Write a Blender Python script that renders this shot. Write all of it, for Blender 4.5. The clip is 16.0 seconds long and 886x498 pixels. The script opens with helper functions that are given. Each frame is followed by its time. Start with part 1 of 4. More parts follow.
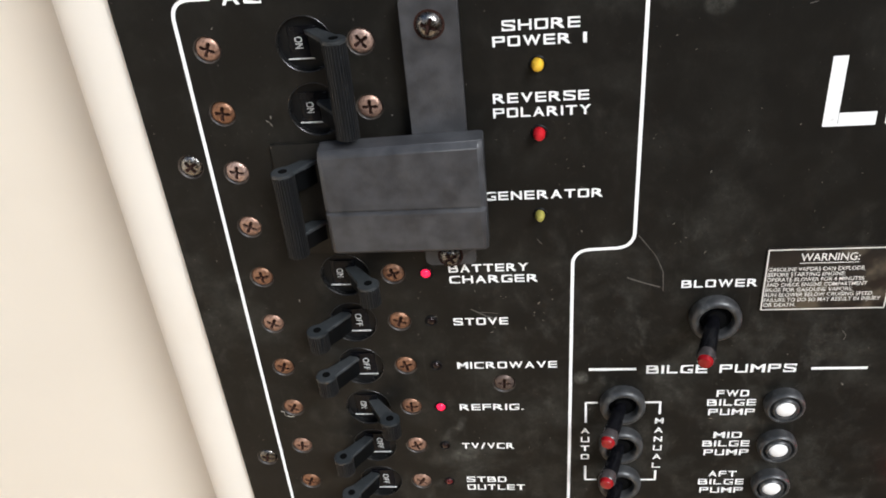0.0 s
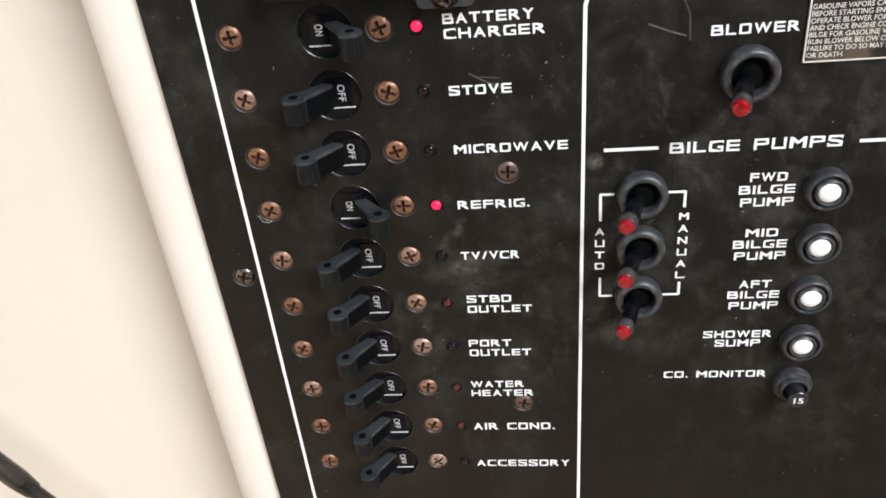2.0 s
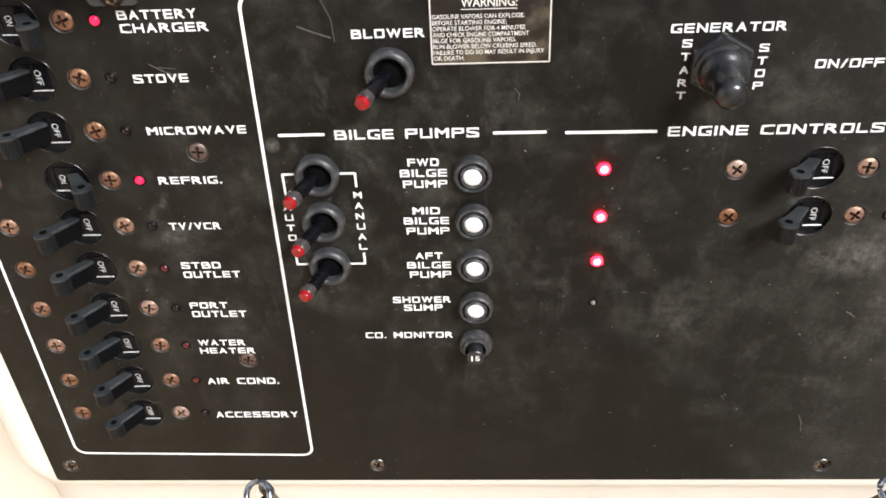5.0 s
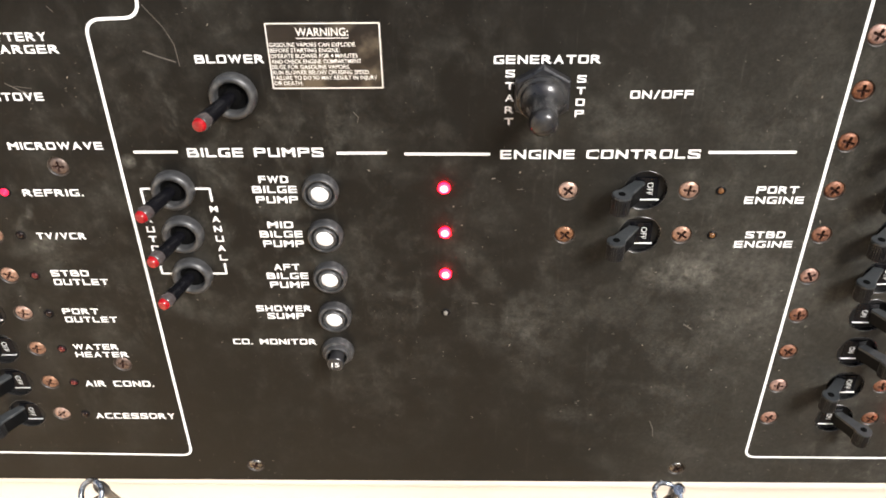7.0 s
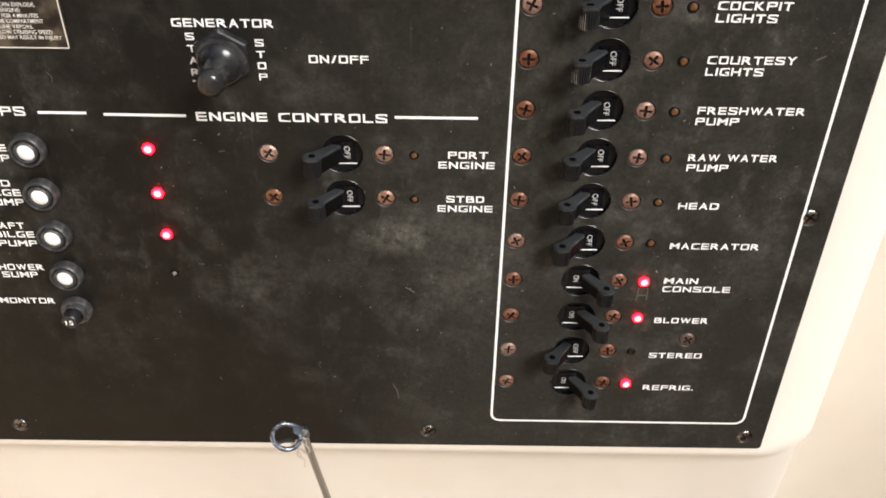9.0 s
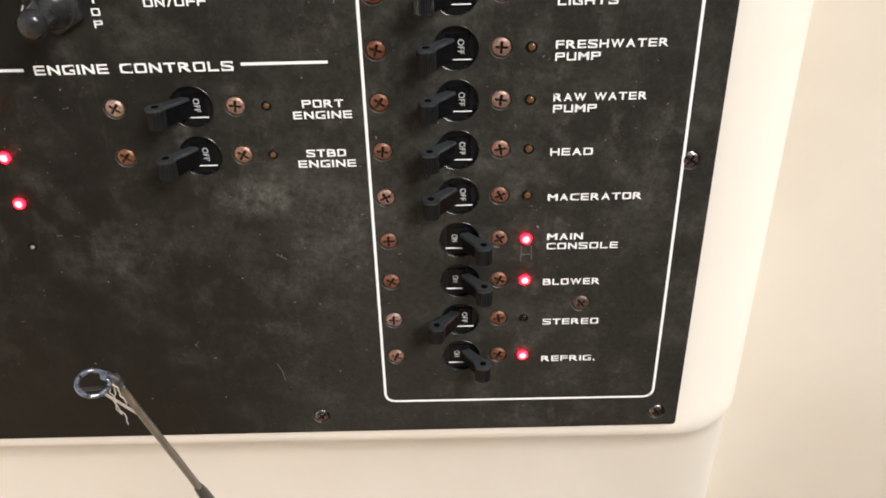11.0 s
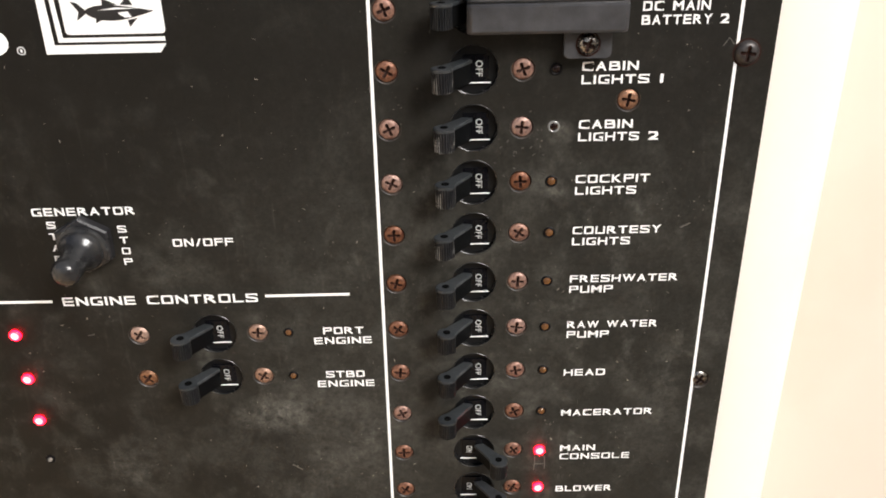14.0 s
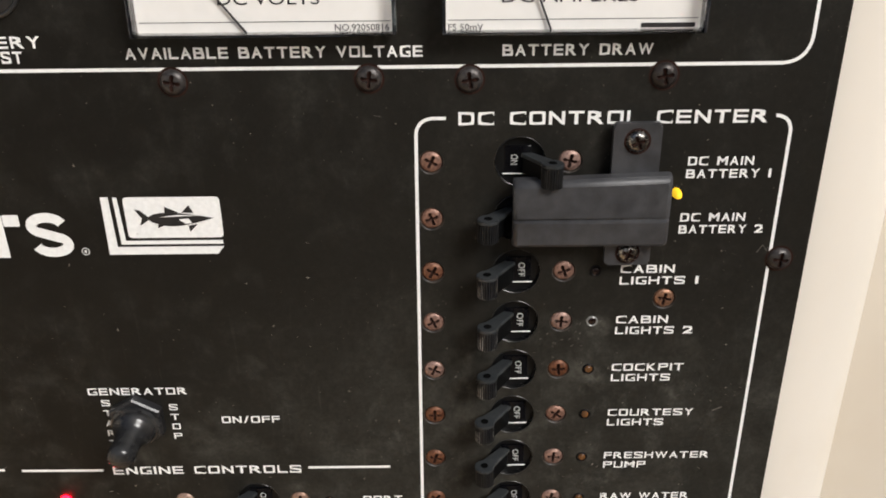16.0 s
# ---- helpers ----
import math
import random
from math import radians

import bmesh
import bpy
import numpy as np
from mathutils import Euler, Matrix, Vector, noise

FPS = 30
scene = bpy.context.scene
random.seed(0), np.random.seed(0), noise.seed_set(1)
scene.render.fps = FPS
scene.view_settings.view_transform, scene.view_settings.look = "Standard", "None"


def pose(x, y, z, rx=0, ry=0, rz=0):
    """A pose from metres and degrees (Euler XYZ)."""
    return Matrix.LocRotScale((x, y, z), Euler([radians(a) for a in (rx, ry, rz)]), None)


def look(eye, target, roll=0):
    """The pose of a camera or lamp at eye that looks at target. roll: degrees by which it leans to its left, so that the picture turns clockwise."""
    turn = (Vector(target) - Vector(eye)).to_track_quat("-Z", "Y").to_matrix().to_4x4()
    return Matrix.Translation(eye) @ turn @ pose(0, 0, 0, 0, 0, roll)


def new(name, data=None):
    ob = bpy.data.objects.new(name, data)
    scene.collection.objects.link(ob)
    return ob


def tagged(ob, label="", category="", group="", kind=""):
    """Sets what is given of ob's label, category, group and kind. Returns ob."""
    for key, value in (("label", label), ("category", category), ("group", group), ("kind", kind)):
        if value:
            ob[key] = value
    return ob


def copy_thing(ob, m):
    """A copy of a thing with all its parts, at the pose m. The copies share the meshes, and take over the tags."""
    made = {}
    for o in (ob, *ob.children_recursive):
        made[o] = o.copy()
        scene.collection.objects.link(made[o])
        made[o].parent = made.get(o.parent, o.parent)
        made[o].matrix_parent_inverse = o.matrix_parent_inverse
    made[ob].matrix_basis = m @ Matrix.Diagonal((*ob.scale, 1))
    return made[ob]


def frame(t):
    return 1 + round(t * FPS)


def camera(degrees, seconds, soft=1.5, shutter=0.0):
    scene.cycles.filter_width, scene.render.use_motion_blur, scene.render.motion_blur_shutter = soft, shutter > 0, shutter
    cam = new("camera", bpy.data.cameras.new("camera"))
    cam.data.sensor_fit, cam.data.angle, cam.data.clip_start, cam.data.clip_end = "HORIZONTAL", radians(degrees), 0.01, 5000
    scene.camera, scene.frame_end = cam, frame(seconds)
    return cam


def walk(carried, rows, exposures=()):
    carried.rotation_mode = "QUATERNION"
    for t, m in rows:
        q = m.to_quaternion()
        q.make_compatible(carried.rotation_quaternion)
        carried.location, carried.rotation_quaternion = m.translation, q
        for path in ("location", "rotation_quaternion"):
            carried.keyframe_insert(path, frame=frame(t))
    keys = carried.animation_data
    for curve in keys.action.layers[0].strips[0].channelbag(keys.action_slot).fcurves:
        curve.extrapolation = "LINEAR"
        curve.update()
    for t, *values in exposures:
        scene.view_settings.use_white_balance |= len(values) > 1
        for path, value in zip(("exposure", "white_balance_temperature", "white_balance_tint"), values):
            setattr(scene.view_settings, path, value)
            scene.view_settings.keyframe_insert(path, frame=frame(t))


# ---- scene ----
# ---------------------------------------------------------------- camera
cam = camera(55.71, 16.0, soft=1.8)
PATH = [
    (0, (0.00345, 0.00041, 1.50331), (-0.05169, 0.41985, 1.23680), -5.657),
    (0.3, (0.00351, 0.00444, 1.48531), (-0.04996, 0.42389, 1.21849), -5.668),
    (0.5, (0.00312, 0.00763, 1.47472), (-0.05233, 0.42682, 1.20787), -5.852),
    (0.8, (0.00138, 0.00897, 1.45505), (-0.05535, 0.42730, 1.18712), -6.044),
    (1, (0.00334, 0.01055, 1.44592), (-0.05367, 0.42961, 1.17920), -6.068),
    (1.3, (0.00191, 0.00873, 1.42450), (-0.05483, 0.42720, 1.15681), -6.113),
    (1.5, (0.00277, 0.00250, 1.41970), (-0.05679, 0.42183, 1.15397), -6.270),
    (1.8, (0.00205, -0.00437, 1.41744), (-0.05840, 0.41337, 1.14941), -6.356),
    (2, (0.00115, -0.00873, 1.41260), (-0.05888, 0.40849, 1.14367), -6.328),
    (2.3, (0.00329, -0.01396, 1.40040), (-0.05769, 0.39852, 1.12447), -6.431),
    (2.5, (0.00309, -0.01711, 1.39207), (-0.05715, 0.39185, 1.11078), -6.454),
    (2.8, (0.00853, -0.01955, 1.38609), (-0.04940, 0.38936, 1.10424), -6.296),
    (3, (0.02164, -0.01987, 1.38829), (-0.03343, 0.38974, 1.10689), -6.073),
    (3.3, (0.03972, -0.02281, 1.39001), (-0.01324, 0.38739, 1.10908), -5.971),
    (3.5, (0.05248, -0.02427, 1.39463), (0.00220, 0.38636, 1.11381), -5.651),
    (3.8, (0.07343, -0.02604, 1.40484), (0.03105, 0.38573, 1.12439), -4.913),
    (4, (0.08397, -0.02725, 1.41115), (0.04420, 0.38468, 1.13056), -4.581),
    (4.2, (0.08945, -0.03056, 1.41646), (0.05471, 0.38137, 1.13520), -4.092),
    (6.3, (0.14686, -0.04530, 1.43281), (0.12560, 0.36556, 1.14864), -1.894),
    (6.5, (0.15518, -0.04785, 1.43470), (0.13674, 0.36412, 1.15196), -1.616),
    (7, (0.16487, -0.04964, 1.44258), (0.15008, 0.36172, 1.15874), -1.151),
    (7.5, (0.18145, -0.05314, 1.43890), (0.17033, 0.35821, 1.15489), -0.607),
    (7.8, (0.20974, -0.05555, 1.43334), (0.20357, 0.35506, 1.14811), -0.198),
    (8, (0.22847, -0.05718, 1.43065), (0.22410, 0.35275, 1.14440), 0.024),
    (8.3, (0.24355, -0.05858, 1.42656), (0.23777, 0.35112, 1.14002), 0.029),
    (8.5, (0.25778, -0.06240, 1.42879), (0.25032, 0.34787, 1.14309), 0.043),
    (8.8, (0.27717, -0.06528, 1.43521), (0.27207, 0.34578, 1.15059), 0.160),
    (9, (0.28924, -0.06834, 1.43650), (0.28586, 0.34241, 1.15141), 0.522),
    (9.2, (0.30176, -0.07774, 1.42220), (0.30082, 0.33292, 1.13697), 0.909),
    (11.3, (0.35205, -0.07244, 1.38826), (0.34702, 0.36029, 1.13783), -1.931),
    (11.5, (0.34999, -0.06813, 1.39614), (0.34627, 0.36706, 1.14997), -1.932),
    (12, (0.34476, -0.06100, 1.41149), (0.33960, 0.37438, 1.16570), -1.881),
    (12.3, (0.34204, -0.05833, 1.42091), (0.33754, 0.37751, 1.17591), -1.678),
    (12.5, (0.34057, -0.05652, 1.42534), (0.33534, 0.38134, 1.18398), -1.639),
    (13, (0.34248, -0.05487, 1.43660), (0.33720, 0.38440, 1.19781), -1.609),
    (13.5, (0.34400, -0.05399, 1.44047), (0.33974, 0.38845, 1.20760), -1.542),
    (13.8, (0.34208, -0.05255, 1.44645), (0.34195, 0.39254, 1.21865), -1.292),
    (14, (0.33892, -0.05045, 1.45270), (0.34267, 0.39697, 1.22954), -1.037),
    (14.3, (0.33266, -0.04662, 1.46272), (0.33857, 0.40327, 1.24464), -0.866),
    (14.5, (0.33066, -0.04528, 1.46797), (0.33747, 0.40531, 1.25135), -0.746),
    (15, (0.32912, -0.04097, 1.48315), (0.33585, 0.40918, 1.26564), -0.632),
    (15.3, (0.32726, -0.03810, 1.49442), (0.33259, 0.41080, 1.27428), -0.686),
    (15.5, (0.32521, -0.03660, 1.50418), (0.33020, 0.41396, 1.28746), -0.699),
    (16, (0.32511, -0.03298, 1.51940), (0.32568, 0.42035, 1.30846), -0.555),
]

EXPOSURES = [(0.0, -0.06, 5800, 8), (0.5, 0.11, 5700, 7), (1.0, 0.09, 5750, 8), (1.5, 0.09, 5780, 8), (2.5, 0.08, 5780, 8), (3.5, 0.16, 5850, 8), (4.0, 0.25, 5950, 9),
             (6.5, 0.70, 6200, 9), (7.0, 0.74, 6350, 11), (7.5, 0.70, 6330, 11), (8.0, 0.54, 6330, 11), (8.5, 0.0, 6350, 11), (9.0, 0.08, 6350, 11), (9.2, 0.0, 6350, 11),
             (11.3, -0.1, 6200, 10), (11.5, 0.02, 6130, 10), (12.5, 0.08, 6100, 10), (13.5, 0.1, 6250, 10), (14.0, 0.15, 6350, 11), (14.5, 0.2, 6350, 11), (15.0, 0.22, 6350, 10),
             (15.5, 0.08, 6350, 10), (16.0, -0.42, 6350, 10)]
walk(cam, [(t, look(eye, target, roll)) for t, eye, target, roll in PATH], EXPOSURES)

# ---------------------------------------------------------------- light
world = bpy.data.worlds.new("overcast_sky")
scene.world = world
world.use_nodes = True
SUN_DIR = Vector((0.62, -0.72, 0.78)).normalized()
sky = world.node_tree.nodes.new("ShaderNodeTexSky")
sky.sky_type, sky.sun_disc = "NISHITA", False
sky.sun_elevation = math.asin(SUN_DIR.z)
sky.sun_rotation = math.atan2(SUN_DIR.x, SUN_DIR.y)
sky.dust_density = 4.0
back = world.node_tree.nodes["Background"]
back.inputs[1].default_value = 0.09
world.node_tree.links.new(sky.outputs[0], back.inputs[0])
sun = new("sun", bpy.data.lights.new("sun", "SUN"))
sun.data.energy, sun.data.angle, sun.data.color = 4.15, radians(23), (1.0, 0.975, 0.94)
sun.matrix_world = look(SUN_DIR * 5, (0, 0, 0))


# ---------------------------------------------------------------- materials
def material(name, color, rough=0.5, metal=0.0, spec=0.5, vary=0.15, scale=300.0, bump=0.0, bump_scale=900.0, rough_vary=0.1,
             second=None, second_at=(0.55, 0.7), second_scale=120.0, random_tint=0.0, emit=None, emit_strength=0.0, coat=0.0):
    """A surface with two scales of variation: grain and larger worn patches of a second colour."""
    m = bpy.data.materials.new(name)
    m.use_nodes = True
    n, l = m.node_tree.nodes, m.node_tree.links
    b = n["Principled BSDF"]
    tc = n.new("ShaderNodeTexCoord")
    grain = n.new("ShaderNodeTexNoise")
    grain.inputs["Scale"].default_value = scale
    grain.inputs["Detail"].default_value = 4
    l.new(tc.outputs["Object"], grain.inputs["Vector"])
    ramp = n.new("ShaderNodeValToRGB")
    lo = [max(0.0, c * (1 - vary)) for c in color]
    hi = [min(1.0, c * (1 + vary)) for c in color]
    ramp.color_ramp.elements[0].position, ramp.color_ramp.elements[1].position = 0.3, 0.7
    ramp.color_ramp.elements[0].color, ramp.color_ramp.elements[1].color = (*lo, 1), (*hi, 1)
    l.new(grain.outputs[0], ramp.inputs[0])
    out = ramp.outputs[0]
    if second:
        patch = n.new("ShaderNodeTexNoise")
        patch.inputs["Scale"].default_value = second_scale
        patch.inputs["Detail"].default_value = 5
        l.new(tc.outputs["Object"], patch.inputs["Vector"])
        mask = n.new("ShaderNodeMapRange")
        mask.inputs["From Min"].default_value, mask.inputs["From Max"].default_value = second_at
        l.new(patch.outputs[0], mask.inputs[0])
        mix = n.new("ShaderNodeMix")
        mix.data_type = "RGBA"
        l.new(mask.outputs[0], mix.inputs[0])
        l.new(out, mix.inputs[6])
        mix.inputs[7].default_value = (*second, 1)
        out = mix.outputs[2]
    if random_tint:
        info = n.new("ShaderNodeObjectInfo")
        hsv = n.new("ShaderNodeHueSaturation")
        val = n.new("ShaderNodeMapRange")
        val.inputs["To Min"].default_value, val.inputs["To Max"].default_value = 1 - random_tint, 1 + random_tint
        l.new(info.outputs["Random"], val.inputs[0])
        l.new(val.outputs[0], hsv.inputs["Value"])
        sat = n.new("ShaderNodeMapRange")
        sat.inputs["To Min"].default_value, sat.inputs["To Max"].default_value = 1.1, 0.65
        l.new(info.outputs["Random"], sat.inputs[0])
        l.new(sat.outputs[0], hsv.inputs["Saturation"])
        l.new(out, hsv.inputs["Color"])
        out = hsv.outputs[0]
    l.new(out, b.inputs["Base Color"])
    rr = n.new("ShaderNodeMapRange")
    rr.inputs["To Min"].default_value, rr.inputs["To Max"].default_value = max(0.02, rough - rough_vary), min(1, rough + rough_vary)
    l.new(grain.outputs[0], rr.inputs[0])
    l.new(rr.outputs[0], b.inputs["Roughness"])
    b.inputs["Metallic"].default_value = metal
    b.inputs["Specular IOR Level"].default_value = spec
    b.inputs["Coat Weight"].default_value = coat
    if bump:
        fine = n.new("ShaderNodeTexNoise")
        fine.inputs["Scale"].default_value = bump_scale
        fine.inputs["Detail"].default_value = 3
        l.new(tc.outputs["Object"], fine.inputs["Vector"])
        bp = n.new("ShaderNodeBump")
        bp.inputs["Strength"].default_value = bump
        bp.inputs["Distance"].default_value = 0.0004
        l.new(fine.outputs[0], bp.inputs["Height"])
        l.new(bp.outputs[0], b.inputs["Normal"])
    if emit:
        b.inputs["Emission Color"].default_value = (*emit, 1)
        b.inputs["Emission Strength"].default_value = emit_strength
    return m


def panel_material():
    """Dark brown-black engraved plate: dust, finger smears, specks, wiping marks and a sheen painted into the colour.
    """
    m = bpy.data.materials.new("scuffed_black_panel")
    m.use_nodes = True
    n, l = m.node_tree.nodes, m.node_tree.links
    b = n["Principled BSDF"]
    tc = n.new("ShaderNodeTexCoord")

    def noise_of(scale, detail=4.0, stretch=(1, 1, 1), turn=0.0, rough=0.55, warp=0.0):
        mp = n.new("ShaderNodeMapping")
        mp.inputs["Scale"].default_value = stretch
        mp.inputs["Rotation"].default_value = (0, turn, 0)
        l.new(tc.outputs["Object"], mp.inputs[0])
        t = n.new("ShaderNodeTexNoise")
        t.inputs["Scale"].default_value, t.inputs["Detail"].default_value = scale, detail
        t.inputs["Roughness"].default_value = rough
        t.inputs["Distortion"].default_value = warp
        l.new(mp.outputs[0], t.inputs["Vector"])
        return t.outputs[0]

    def span(v, a, c, lo=0.0, hi=1.0):
        r = n.new("ShaderNodeMapRange")
        r.inputs["From Min"].default_value, r.inputs["From Max"].default_value = a, c
        r.inputs["To Min"].default_value, r.inputs["To Max"].default_value = lo, hi
        l.new(v, r.inputs[0])
        return r.outputs[0]

    def math_of(op, a, c):
        r = n.new("ShaderNodeMath")
        r.operation = op
        for i, v in enumerate((a, c)):
            if isinstance(v, (int, float)):
                r.inputs[i].default_value = v
            else:
                l.new(v, r.inputs[i])
        return r.outputs[0]

    broad = span(noise_of(7, 3, warp=0.2), 0.34, 0.60)
    cloud = span(noise_of(38, 8, warp=0.25, rough=0.68), 0.47, 0.72)
    smear = span(noise_of(75, 6, (1.0, 1, 0.6), 0.6, 0.7, 0.3), 0.55, 0.75)
    wipe = span(noise_of(60, 3, (5.0, 1, 0.4), -0.5), 0.63, 0.76)
    speck = math_of("MAXIMUM", span(noise_of(620, 2), 0.71, 0.745), span(noise_of(260, 3), 0.72, 0.76))
    mottle = span(noise_of(300, 8, rough=0.85), 0.32, 0.68, 0.25, 1.65)
    fine = noise_of(1500, 3)
    dust = math_of("ADD", math_of("MULTIPLY", math_of("MULTIPLY", cloud, broad), 0.36),
                   math_of("ADD", math_of("MULTIPLY", math_of("MULTIPLY", smear, broad), 0.45), math_of("MULTIPLY", wipe, 0.14)))
    blotch = math_of("MULTIPLY", span(noise_of(88, 4, warp=0.5, rough=0.5), 0.50, 0.70), span(noise_of(19, 3), 0.40, 0.60))
    dust = math_of("ADD", dust, math_of("MULTIPLY", blotch, 0.14))
    # smears that have been rubbed into the paint: centre x, z, half width, half height, turn, strength
    marks = ((0.020, 1.2725, 0.0035, 0.004, 0.0, 1.7), (-0.030, 1.229, 0.007, 0.005, 0.4, 1.0), (-0.034, 1.243, 0.003, 0.011, -0.6, 0.6),
             (0.262, 1.213, 0.022, 0.013, 0.2, 0.75), (0.236, 1.240, 0.005, 0.020, 0.1, 0.6), (0.190, 1.180, 0.030, 0.022, 0.0, 0.4),
             (0.062, 1.424, 0.006, 0.005, 0.5, 1.5), (0.215, 1.121, 0.016, 0.009, 0.0, 0.5), (0.388, 1.346, 0.007, 0.006, 0.0, 0.9),
             (0.300, 1.200, 0.035, 0.045, 0.3, 0.35), (0.388, 1.322, 0.006, 0.005, 0.0, 0.7), (0.440, 1.215, 0.012, 0.020, 0.0, 0.4), (0.225, 1.290, 0.02, 0.02, 0.0, 0.3))
    sep = n.new("ShaderNodeSeparateXYZ")
    l.new(tc.outputs["Object"], sep.inputs[0])
    rag = span(noise_of(110, 7, rough=0.7), 0.38, 0.66, 0.05, 1.1)
    for cx, cz, rx, rz, turn, power in marks:
        dx, dz = math_of("SUBTRACT", sep.outputs[0], cx), math_of("SUBTRACT", sep.outputs[2], cz)
        c, s = math.cos(turn), math.sin(turn)
        u = math_of("DIVIDE", math_of("ADD", math_of("MULTIPLY", dx, c), math_of("MULTIPLY", dz, s)), rx)
        v = math_of("DIVIDE", math_of("SUBTRACT", math_of("MULTIPLY", dz, c), math_of("MULTIPLY", dx, s)), rz)
        d = math_of("ADD", math_of("MULTIPLY", u, u), math_of("MULTIPLY", v, v))
        blob = span(d, 0.0, 1.0, power, 0.0)
        dust = math_of("ADD", dust, math_of("MULTIPLY", blob, rag))
    # paler towards the right: the sky's sheen painted in, plus patchy dust
    sheen_haze = math_of("ADD", span(sep.outputs[0], 0.17, 0.29, 0.0, 0.14), math_of("MULTIPLY", span(noise_of(170, 8, rough=0.8, warp=0.4), 0.56, 0.72), 0.13))
    dust = math_of("MULTIPLY", math_of("ADD", dust, sheen_haze), span(sep.outputs[0], 0.0, 0.24, 0.85, 1.0))
    dust = math_of("MULTIPLY", dust, mottle)
    mix = n.new("ShaderNodeMix")
    mix.data_type = "RGBA"
    # lower left kept darker: a dim reflection put into the colour; top is cleaner
    dust = math_of("MULTIPLY", dust, math_of("MULTIPLY", math_of("MAXIMUM", span(sep.outputs[2], 1.10, 1.22, 0.28, 1.0), span(sep.outputs[0], 0.20, 0.27)), span(sep.outputs[2], 1.31, 1.37, 1.0, 0.4)))
    l.new(math_of("MULTIPLY", dust, 0.73), mix.inputs[0])
    mix.inputs[6].default_value = (*PANEL_COLOR, 1)
    mix.inputs[7].default_value = (0.146, 0.141, 0.119, 1)
    speck = math_of("MAXIMUM", speck, math_of("MULTIPLY", span(noise_of(480, 3, rough=0.7), 0.685, 0.72), span(sep.outputs[0], 0.29, 0.34)))
    spot = n.new("ShaderNodeMix")
    spot.data_type = "RGBA"
    l.new(math_of("MULTIPLY", speck, span(noise_of(24, 3), 0.46, 0.62, 0.08, 0.7)), spot.inputs[0])
    l.new(mix.outputs[2], spot.inputs[6])
    spot.inputs[7].default_value = (0.32, 0.29, 0.24, 1)
    l.new(spot.outputs[2], b.inputs["Base Color"])
    l.new(math_of("ADD", span(fine, 0.2, 0.8, 0.36, 0.5), math_of("MULTIPLY", dust, 0.10)), b.inputs["Roughness"])
    b.inputs["Specular IOR Level"].default_value = 0.21
    bp = n.new("ShaderNodeBump")
    bp.inputs["Strength"].default_value, bp.inputs["Distance"].default_value = 0.12, 0.0002
    l.new(fine, bp.inputs["Height"])
    l.new(bp.outputs[0], b.inputs["Normal"])
    return m


PANEL_COLOR = (0.0073, 0.0065, 0.0052)
MAT_PANEL = panel_material()
MAT_GEL = material("cream_gelcoat", (0.82, 0.765, 0.675), 0.38, vary=0.03, scale=9, bump=0.12, bump_scale=260, second=(0.74, 0.65, 0.53), second_at=(0.55, 0.95), second_scale=11)
MAT_WALL = material("tan_gelcoat", (0.70, 0.63, 0.525), 0.45, vary=0.03, scale=7, bump=0.08, bump_scale=200, second=(0.62, 0.54, 0.43), second_at=(0.55, 0.95), second_scale=8)
MAT_DECK = material("warm_deck", (0.52, 0.385, 0.24), 0.6, vary=0.08, scale=25, bump=0.3, bump_scale=150)
MAT_INK = material("white_print", (0.89, 0.89, 0.87), 0.45, vary=0.06, scale=500, second=(0.5, 0.48, 0.45), second_at=(0.64, 0.82), second_scale=420)
MAT_WORN_INK = material("worn_white_print", (0.58, 0.58, 0.56), 0.45, vary=0.1, scale=500, second=(0.12, 0.12, 0.12), second_at=(0.5, 0.7), second_scale=900)
MAT_BLACK = material("black_nylon", (0.018, 0.018, 0.019), 0.38, vary=0.2, scale=500, bump=0.15, bump_scale=1800)
MAT_HOLE = material("dark_void", (0.004, 0.004, 0.004), 0.8, spec=0.02)
MAT_BEZEL = material("black_lamp_bezel", (0.006, 0.0055, 0.0055), 0.45, spec=0.12)
MAT_RING = material("glossy_black_collar", (0.009, 0.009, 0.009), 0.26, vary=0.2, scale=300)
MAT_BODY = material("black_breaker_face", (0.0058, 0.0058, 0.006), 0.36, spec=0.22, vary=0.2, scale=300)
MAT_ROCKER = material("glossy_black_rocker", (0.004, 0.004, 0.005), 0.2, spec=0.14, vary=0.2, scale=400)
# one lever plastic in several tones: top plates lit, web and grip shaded
MAT_HANDLE_TOP = material("lit_blue_black_top", (0.028, 0.0312, 0.0328), 0.32, spec=0.46, vary=0.25, scale=350, bump=0.2, bump_scale=1500, second=(0.05, 0.054, 0.06), second_at=(0.6, 0.85), second_scale=260, random_tint=0.2)
MAT_WEB_SHADE = material("shaded_lever_web", (0.0028, 0.003, 0.0032), 0.45, spec=0.1, vary=0.2, scale=350)
MAT_GRIP_SHADE = material("shaded_ribbed_grip", (0.0055, 0.006, 0.0066), 0.36, spec=0.24, vary=0.25, scale=350, random_tint=0.2)
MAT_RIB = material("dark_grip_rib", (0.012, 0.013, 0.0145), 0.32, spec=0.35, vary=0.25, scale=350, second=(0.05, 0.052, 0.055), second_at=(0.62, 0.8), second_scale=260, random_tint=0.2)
MAT_RIDGE = material("worn_grip_ridge", (0.016, 0.017, 0.020), 0.35, vary=0.3, scale=300, second=(0.34, 0.33, 0.30), second_at=(0.50, 0.62), second_scale=170, random_tint=0.3)
